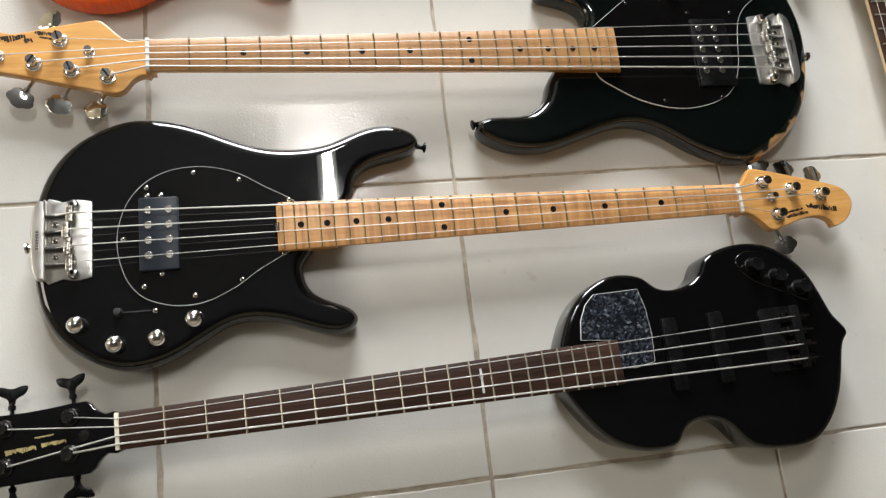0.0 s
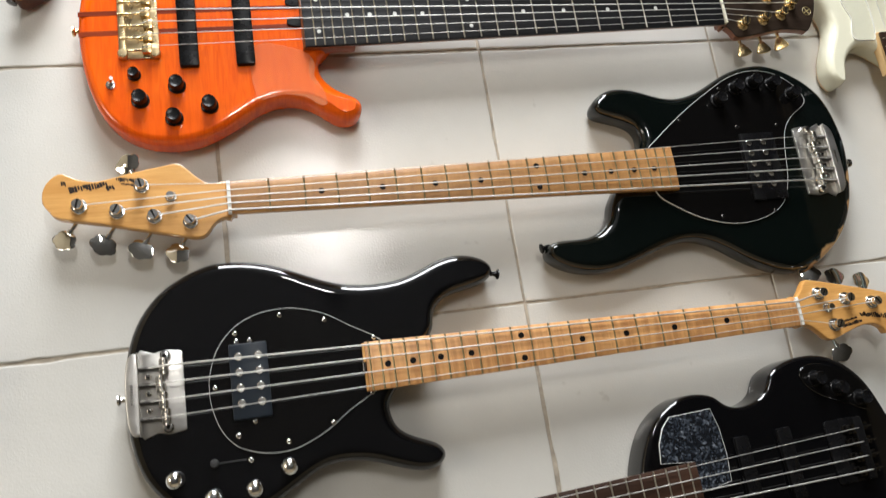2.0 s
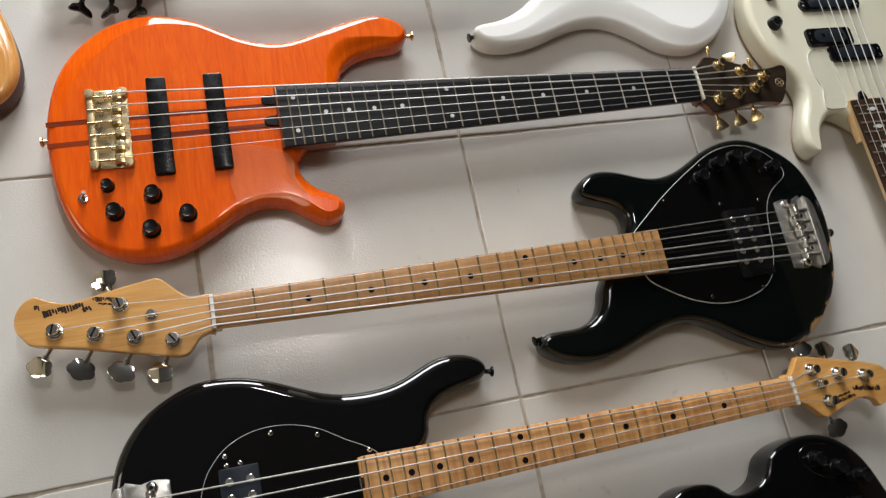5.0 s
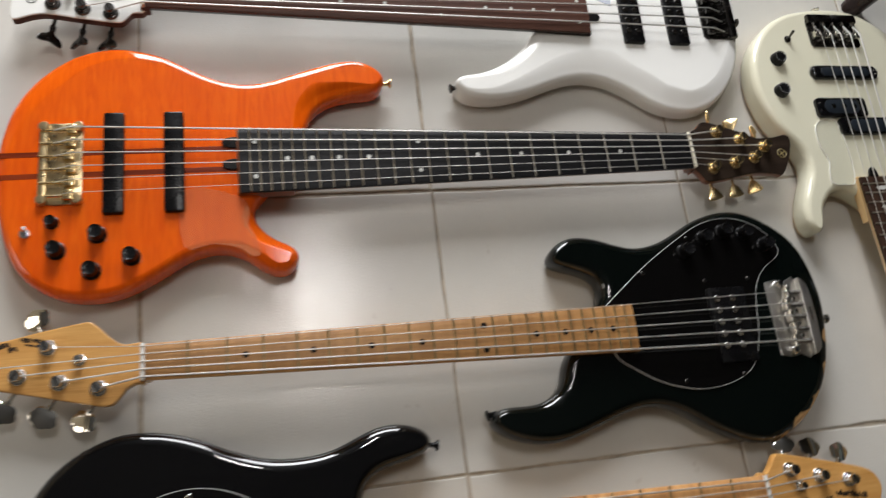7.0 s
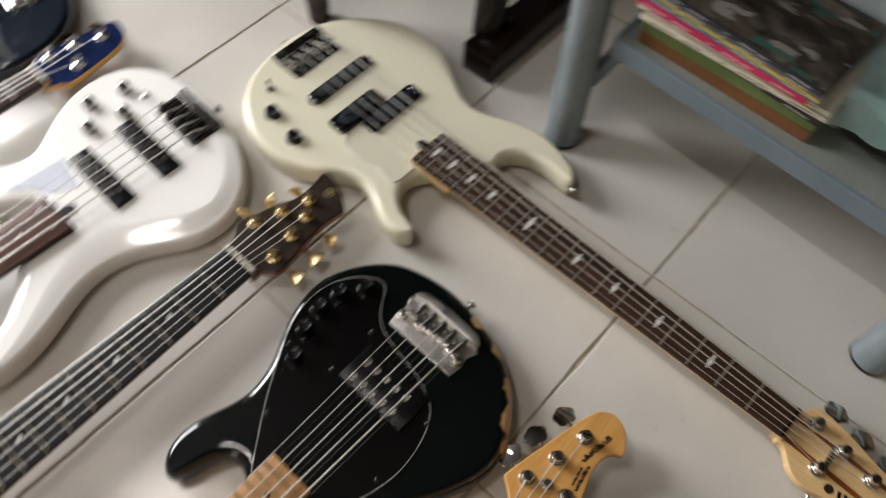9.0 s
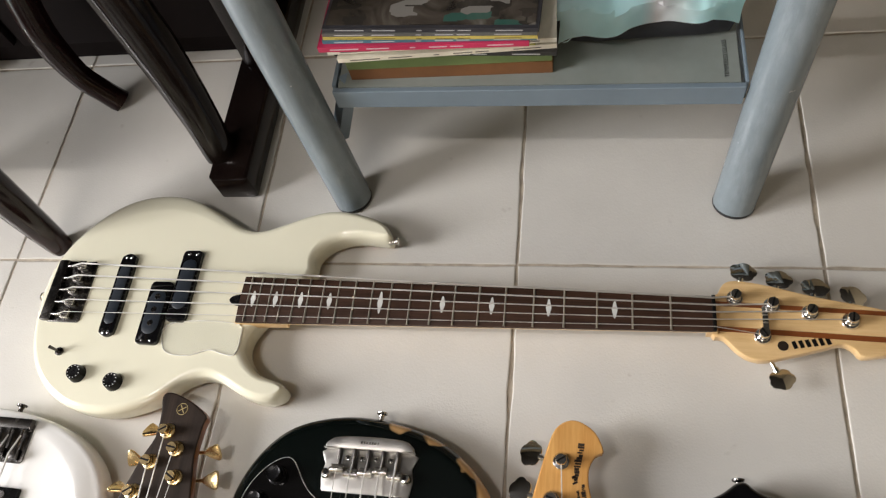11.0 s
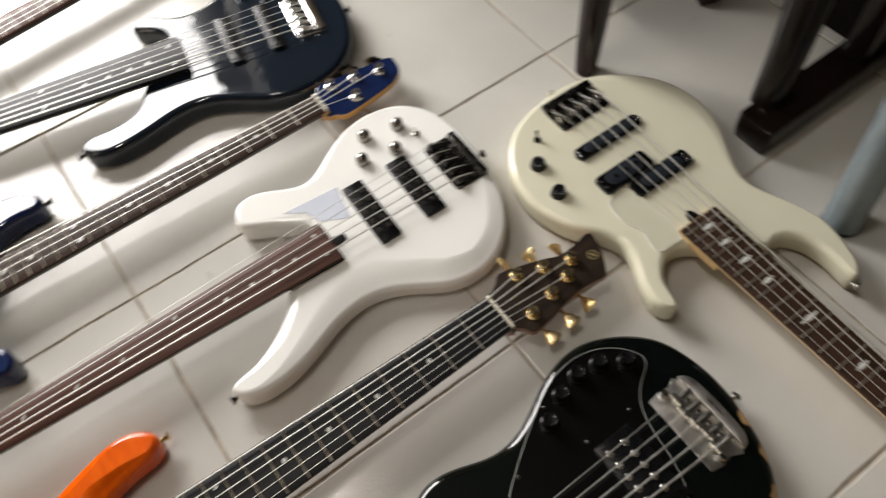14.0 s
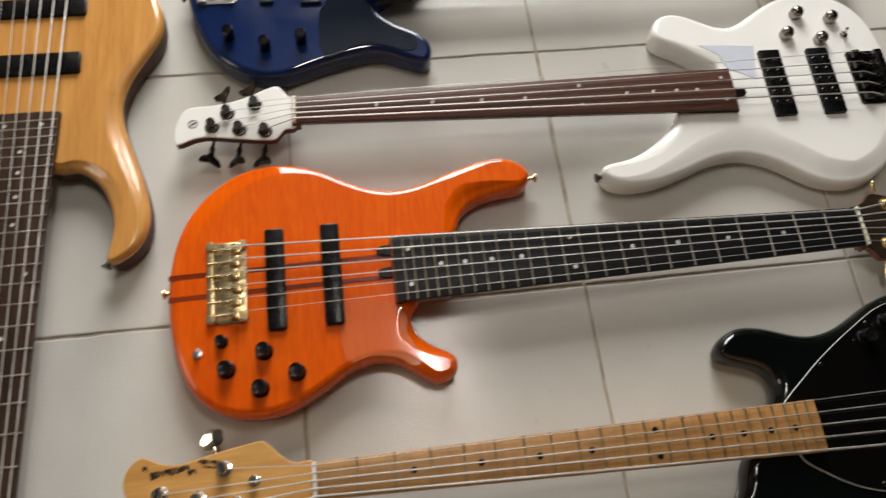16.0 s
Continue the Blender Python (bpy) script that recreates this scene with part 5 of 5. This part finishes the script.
def steel_table():
    root = tagged(new("steel_table"), "low grey-blue tubular steel table with a glass shelf", "table", kind="thing")
    root.location = (0.904, -0.007, 0)
    feet = [((-0.004, -0.288), (0.0735, -0.325)), ((0.007, 0.262), (0.0795, 0.313)), ((0.56, -0.30), (0.49, -0.335)), ((0.56, 0.29), (0.49, 0.323))]
    for (fx, fy), (tx, ty) in feet:
        leg = part("leg", tube([(fx, fy, 0.0025), (tx, ty, 0.43)], 0.0285, 28), GREYPAINT, root, "grey-blue tubular steel leg")
        part("foot_cap", tube([(fx, fy, 0.0), (fx + (tx - fx) * 0.004, fy + (ty - fy) * 0.004, 0.003)], 0.0288, 28), RUBBER, leg)
    for p, q in ((0, 1), (1, 3), (3, 2), (2, 0)):
        part("top_rail", tube([(*feet[p][1], 0.43), (*feet[q][1], 0.43)], 0.0283, 28), GREYPAINT, root)
    top = part("tabletop", bevel_box(0.085, 0.48, -0.315, 0.305, 0.459, 0.467, 0.002), GLASS, root, "clear tempered glass tabletop")
    top.visible_shadow = False
    shelf = part("shelf", slab(corners([(50.5, 235), (38, -268), (520, -268), (520, 235)]), 0.199, 0.205, 0.001, 1), SHEETPAINT, root, "frosted grey-green tempered glass shelf")
    words = bpy.data.curves.new("words", "FONT")
    words.body, words.size, words.extrude = "TEMPERED GLASS", 0.0075, 0.0001
    writer = bpy.data.objects.new("writer", words)
    scene.collection.objects.link(writer)
    bpy.context.view_layer.update()
    printed = bpy.data.meshes.new_from_object(writer)
    bpy.data.objects.remove(writer)
    printed.materials.clear()
    printed.materials.append(INLAYBLACK)
    piece("printed_words", printed, shelf, pose(0.046, -0.2545, 0.2052), "small black printed words")
    part("shelf_rail", slab(corners([(42, 240), (50, 240), (37, -272), (29, -272)]), 0.174, 0.206, 0.001, 1), SHELFPAINT, shelf, "angle-iron front rail")
    part("shelf_rail", bevel_box(0.038, 0.52, -0.2765, -0.2725, 0.174, 0.206, 0.001), SHELFPAINT, shelf)
    part("shelf_rail", bevel_box(0.054, 0.52, 0.237, 0.243, 0.170, 0.206, 0.001), SHELFPAINT, shelf)
    part("shelf_strut", tube([(0.066, 0.222, 0.204), (0.070, 0.272, 0.075)], 0.013, 4), SHELFPAINT, shelf)
    part("shelf_strut", tube([(0.036, -0.284, 0.20), (0.052, -0.296, 0.13)], 0.007, 4), SHELFPAINT, shelf)


def magazine(x, y, z, wide, deep, thick, turn, colour, name="magazine", label="", kind_label="magazine"):
    """Covers round a block of pages; spine at the front (-x)."""
    cover = plain_rough(name + " cover", colour, 0.25, 9.0, 0.3, 0.0)
    root = tagged(new(name), label, kind_label, "stack of magazines on the shelf", "thing")
    root.matrix_world = pose(x + 0.004, y - 0.008 - (0.012 if name == "magazine" else 0.006), z, 0, 0, turn)
    w = wide / 2
    part("cover", join(bevel_box(0, deep, -w, w, 0, 0.0012, 0), bevel_box(0, deep, -w, w, thick - 0.0012, thick, 0), bevel_box(-0.0012, 0.0, -w, w, 0, thick, 0)), cover, root)
    part("pages", bevel_box(0.0004, deep - 0.003, -w + 0.002, w - 0.002, 0.0014, thick - 0.0014, 0), PAPER, root)
    bar = mat(name + " print", tuple(min(1, c * 0.3 + 0.45) if sum(colour) < 1.0 else c * 0.2 for c in colour), 0.4)
    for p, q in ((-0.86, -0.62), (-0.40, -0.28), (-0.25, -0.08), (0.05, 0.10), (0.30, 0.52), (0.60, 0.88)) if name == "magazine" else ():
        part("spine_print", bevel_box(-0.0018, -0.0011, w * p, w * q, thick * 0.40, thick * 0.56, 0), bar, root, "small print on the spine")
    return root


def photo_cover():
    m = mat("photo cover", (0.1, 0.1, 0.09), 0.22)
    v = nd(m, "ShaderNodeTexNoise", Scale=16.0, Detail=4.0, Distortion=1.2)
    ln(m, coords(m), v.inputs["Vector"])
    col = ramp(m, v.outputs[0], [(0.35, (0.012, 0.011, 0.010)), (0.52, (0.06, 0.05, 0.04)), (0.62, (0.10, 0.09, 0.075)), (0.75, (0.20, 0.19, 0.17))])
    cells = nd(m, "ShaderNodeTexVoronoi", Scale=1.0)
    cells.distance = "CHEBYCHEV"
    ln(m, coords(m, (70, 34, 10)), cells.inputs["Vector"])
    part_of = nd(m, "ShaderNodeSeparateColor")
    ln(m, cells.outputs["Color"], part_of.inputs[0])
    col = mix(m, ramp(m, part_of.outputs[0], [(0.60, (0, 0, 0)), (0.64, (0.8, 0.8, 0.8))]), col, (0.022, 0.02, 0.018))
    col = mix(m, ramp(m, part_of.outputs[1], [(0.93, (0, 0, 0)), (0.95, (0.8, 0.8, 0.8))]), col, (0.03, 0.10, 0.08))
    col = mix(m, ramp(m, part_of.outputs[2], [(0.92, (0, 0, 0)), (0.94, (0.8, 0.8, 0.8))]), col, (0.22, 0.21, 0.19))
    ln(m, col, bsdf(m).inputs["Base Color"])
    return m


def shelf_load():
    z = 0.2055
    stack = [(0.964, 0.092, 0.262, 0.30, 0.020, 0.0, (0.17, 0.075, 0.03), "thick book with brown lower cover"),
             (0.964, 0.092, 0.262, 0.30, 0.024, 0.5, (0.12, 0.17, 0.06), "thick book with green cover"),
             (0.958, 0.10, 0.28, 0.21, 0.006, -3, (0.02, 0.02, 0.02), "magazine with black spine"),
             (0.952, 0.095, 0.27, 0.21, 0.007, 2, (0.68, 0.64, 0.52), "magazine with cream spine"),
             (0.960, 0.11, 0.25, 0.20, 0.005, -2, (0.30, 0.30, 0.06), "magazine with olive cover"),
             (0.952, 0.10, 0.28, 0.21, 0.007, 1, (0.72, 0.70, 0.60), "magazine with white spine"),
             (0.945, 0.120, 0.258, 0.21, 0.0085, -1, (0.48, 0.03, 0.09), "magazine with crimson spine"),
             (0.948, 0.112, 0.26, 0.21, 0.005, -2, (0.06, 0.17, 0.22), "magazine with teal spine"),
             (0.947, 0.110, 0.26, 0.21, 0.004, -3, (0.50, 0.40, 0.10), "magazine with yellow spine"),
             (0.9480, 0.110, 0.26, 0.21, 0.005, -3, (0.10, 0.10, 0.095), "magazine with grey spine"),
             (0.9490, 0.108, 0.26, 0.21, 0.006, -3.5, (0.03, 0.03, 0.035), "magazine with dark photographic cover")]
    for x, y, wide, deep, thick, turn, colour, label in stack:
        magazine(x, y, z, wide, deep, thick, turn, colour, "book" if "book" in label else "magazine", label, "book" if "book" in label else "magazine")
        z += thick + 0.0004
    top = bpy.data.objects[[o.name for o in bpy.data.objects if o.name.startswith("magazine")][-1]]
    part("cover_photo", bevel_box(0.004, 0.206, -0.126, 0.126, 0.0061, 0.0066, 0), photo_cover(), top, "dark photographic cover picture")
    # a black bag lying on the shelf, with a cloth over it
    line = curve([(0, 90), (0, 0), (4, -85), (30, -105), (200, -110), (230, -90), (235, 70), (200, 105), (30, 108)], 4)
    bag = new("bag", mesh_of("bag", loft(line, [(0.02, 0.0), (0.004, 0.006), (0.0, 0.02), (0.004, 0.037), (0.02, 0.048), (0.05, 0.052)]), BAG))
    bag.location = (1.008, -0.168, 0.2055)
    tagged(bag, "black nylon bag lying on the steel shelf", "bag", kind="thing")
    cloth()


def cloth():
    bm = bmesh.new()
    nu, nv = 44, 40
    vs = []
    for i in range(nu + 1):
        row = []
        for j in range(nv + 1):
            u, v = i / nu, j / nv
            y = -0.055 - 0.215 * v
            s = u * 0.30
            edge = 0.016 + 0.038 * (1 - v) ** 1.3 + 0.022 * max(0.0, v - 0.86) / 0.14 + 0.0015 * math.sin(v * 9) + 0.001 * math.sin(v * 23 + 1)
            if s < edge:
                x, z = 1.001 + 0.006 * math.sin(v * 14), 0.272 - (edge - s)
            else:
                x, z = 1.001 + (s - edge), 0.272 + 0.010 * (1 - math.exp(-(s - edge) * 30))
            w = noise.noise(Vector((u * 5, v * 6, 0.3))) * 0.008 + noise.noise(Vector((u * 12, v * 15, 2.3))) * 0.003
            row.append(bm.verts.new((x - w * 0.6, y + w, z + w)))
        vs.append(row)
    for i in range(nu):
        for j in range(nv):
            bm.faces.new((vs[i][j], vs[i + 1][j], vs[i + 1][j + 1], vs[i][j + 1]))
    bmesh.ops.solidify(bm, geom=bm.faces[:], thickness=0.0025)
    rng = random.Random(8)
    hem = [v[0].co.lerp(w[0].co, f) for v, w in zip(vs, vs[1:]) for f in (0.0, 0.5)] + [v.co.copy() for v in vs[0][:5]]
    threads = []
    for p in hem:
        a, c, d = rng.uniform(-0.004, 0.004), rng.uniform(-0.006, 0.006), rng.uniform(0.007, 0.015)
        threads.append(tube([p, (p[0] + a, p[1] + d * 0.5, p[2] - d * 0.3), (p[0] + c * 0.6, p[1] + d, p[2] - d * 0.6)], 0.0007, 4))
    bm = join(bm, *threads)
    ob = new("cloth", mesh_of("cloth", bm, CLOTH))
    tagged(ob, "pale turquoise towel draped over the black bag", "cloth", kind="thing")
    k = 28
    pts = [(0.022 * math.cos(2 * math.pi * q / k), 0.014 * math.sin(2 * math.pi * q / k), 0.0) for q in range(k + 1)]
    band = new("strap_loop", mesh_of("strap_loop", tube(pts, 0.005, 8), RUBBER))
    band.matrix_world = pose(1.085, -0.195, 0.2865, 8, -6, 0)
    tagged(band, "small black rubber loop lying on the towel", "strap", kind="thing")


def dark_chair():
    root = tagged(new("wooden_chair"), "dark red-brown wooden chair with curved legs", "chair", kind="thing")
    root.location = (0.824, 0.727, 0)
    part("leg", curved_leg([(0.0, 0.0, 0.0), (0.004, 0.002, 0.10), (0.012, 0.006, 0.25), (0.02, 0.01, 0.43)], [0.018, 0.024, 0.029, 0.031]), REDWOOD, root)
    part("leg", curved_leg([(0.290, -0.014, 0.0), (0.292, 0.004, 0.025), (0.297, 0.032, 0.07), (0.312, 0.050, 0.15), (0.335, 0.045, 0.26), (0.335, 0.030, 0.43)], [0.021, 0.020, 0.021, 0.024, 0.026, 0.028]), REDWOOD, root)
    part("leg", curved_leg([(0.0, 0.42, 0.0), (0.012, 0.41, 0.25), (0.02, 0.41, 0.43)], [0.013, 0.02, 0.024]), REDWOOD, root)
    part("leg", curved_leg([(0.28, 0.42, 0.0), (0.285, 0.41, 0.25), (0.27, 0.41, 0.43)], [0.018, 0.022, 0.026]), REDWOOD, root)
    # Unseen seat and back; the back is added to shade the floor.
    part("seat", bevel_box(-0.03, 0.37, -0.03, 0.45, 0.43, 0.465, 0.012), REDWOOD, root)
    for x in (-0.01, 0.35):
        part("shade_post", curved_leg([(x, 0.43, 0.46), (x, 0.45, 0.70), (x, 0.50, 0.98)], [0.022, 0.02, 0.017]), REDWOOD, root)
    part("shade_backrest", bevel_box(0.012, 0.328, 0.45, 0.475, 0.56, 0.96, 0.008), REDWOOD, root, "unseen dark back panel added to shade the floor")


def dark_stand():
    root = tagged(new("wooden_stand"), "dark stained wooden stand with a sled foot", "stand", kind="thing")
    root.location = (0.934, 0.452, 0)
    foot = slab(corners([(-18, -42), (-22, -34), (-22, 16), (-14, 24), (560, 24), (560, -42)]), 0.0, 0.052, 0.006, 2)
    part("sled_foot", foot, DARKWOOD, root)
    part("upright", bevel_box(0.20, 0.26, -0.032, 0.010, 0.052, 0.62, 0.008), DARKWOOD, root)
    part("rail", curved_leg([(0.030, 0.014, 0.045), (0.050, 0.022, 0.12), (0.075, 0.038, 0.25), (0.095, 0.062, 0.45), (0.11, 0.076, 0.60)], [0.024, 0.028, 0.033, 0.035, 0.035], 12), DARKWOOD, root)


def dark_cabinet():
    root = tagged(new("cabinet"), "dark stained wooden cabinet standing on the tiles", "cabinet", kind="thing")
    root.location = (1.236, 0.44, 0)
    part("plinth", bevel_box(-0.012, 0.38, 0.01, 1.39, 0.0, 0.012, 0.002), CABINETWOOD, root)
    part("carcass", bevel_box(-0.02, 0.40, 0.0, 1.40, 0.012, 0.9, 0.004), CABINETWOOD, root)
    for k in range(3):
        d = part("door", bevel_box(-0.038, -0.021, 0.02 + 0.46 * k, 0.46 + 0.46 * k, 0.06, 0.86, 0.004), CABINETWOOD, root)
        part("handle", lathe([(0.004, 0), (0.004, 0.012), (0.01, 0.016), (0.01, 0.02), (0.002, 0.023)], 14), CHROME, d, at=Matrix.Translation((-0.038, 0.42 + 0.46 * k, 0.5)) @ Matrix.Rotation(radians(-90), 4, "Y"))


black_four_string()
worn_black_five_string()
violin_bass()
orange_six_string()
white_fretless()
cream_five_string()
blue_four_string()
blueblack_six_string()
natural_six_string()
grey_blue_four_string()
steel_table()
shelf_load()
dark_chair()
dark_stand()
dark_cabinet()


# ---- floor tiles, one by one ----
TILE_SIZE, JOINT = 0.4, 0.0042


def tile_mesh(seed):
    """One square tile with softly worn, slightly uneven edges."""
    rng = random.Random(seed)
    h, steps = (TILE_SIZE - JOINT) / 2, 22
    line = []
    for k in range(4):
        wob = 0.0
        for i in range(steps):
            wob = wob * 0.6 + rng.uniform(-0.0005, 0.0005) - (rng.uniform(0.0006, 0.0016) if rng.random() < 0.05 else 0.0)
            d = h + (wob if i else 0.0)
            u = -h + 2 * h * i / steps
            line.append(Vector(((u, -d), (d, u), (-u, d), (-d, -u))[k]))
    bm = bmesh.new()
    rings = []
    for d, z in ((0.0, -0.004), (0.0, -0.0012), (0.0007, -0.0003), (0.002, 0.0)):
        rings.append([bm.verts.new((p.x * (1 - d / h), p.y * (1 - d / h), z)) for p in line])
    n = len(line)
    for a, b in zip(rings, rings[1:]):
        for i in range(n):
            bm.faces.new((a[i], a[(i + 1) % n], b[(i + 1) % n], b[i]))
    bm.faces.new(rings[-1])
    return mesh_of("tile", bm, TILE, False)


_tiles = [tile_mesh(k) for k in range(7)]
_rng = random.Random(5)
for i in range(-7, 7):
    for j in range(-6, 8):
        piece("tile", _tiles[(3 * i + 5 * j) % 7], floor, pose((i + 0.5) * TILE_SIZE + _rng.uniform(-0.0006, 0.0006), (j + 0.5) * TILE_SIZE + _rng.uniform(-0.0006, 0.0006), _rng.uniform(-0.0003, 0.0), _rng.uniform(-0.05, 0.05), _rng.uniform(-0.05, 0.05), _rng.choice((0, 90, 180, 270)) + _rng.uniform(-0.06, 0.06)))
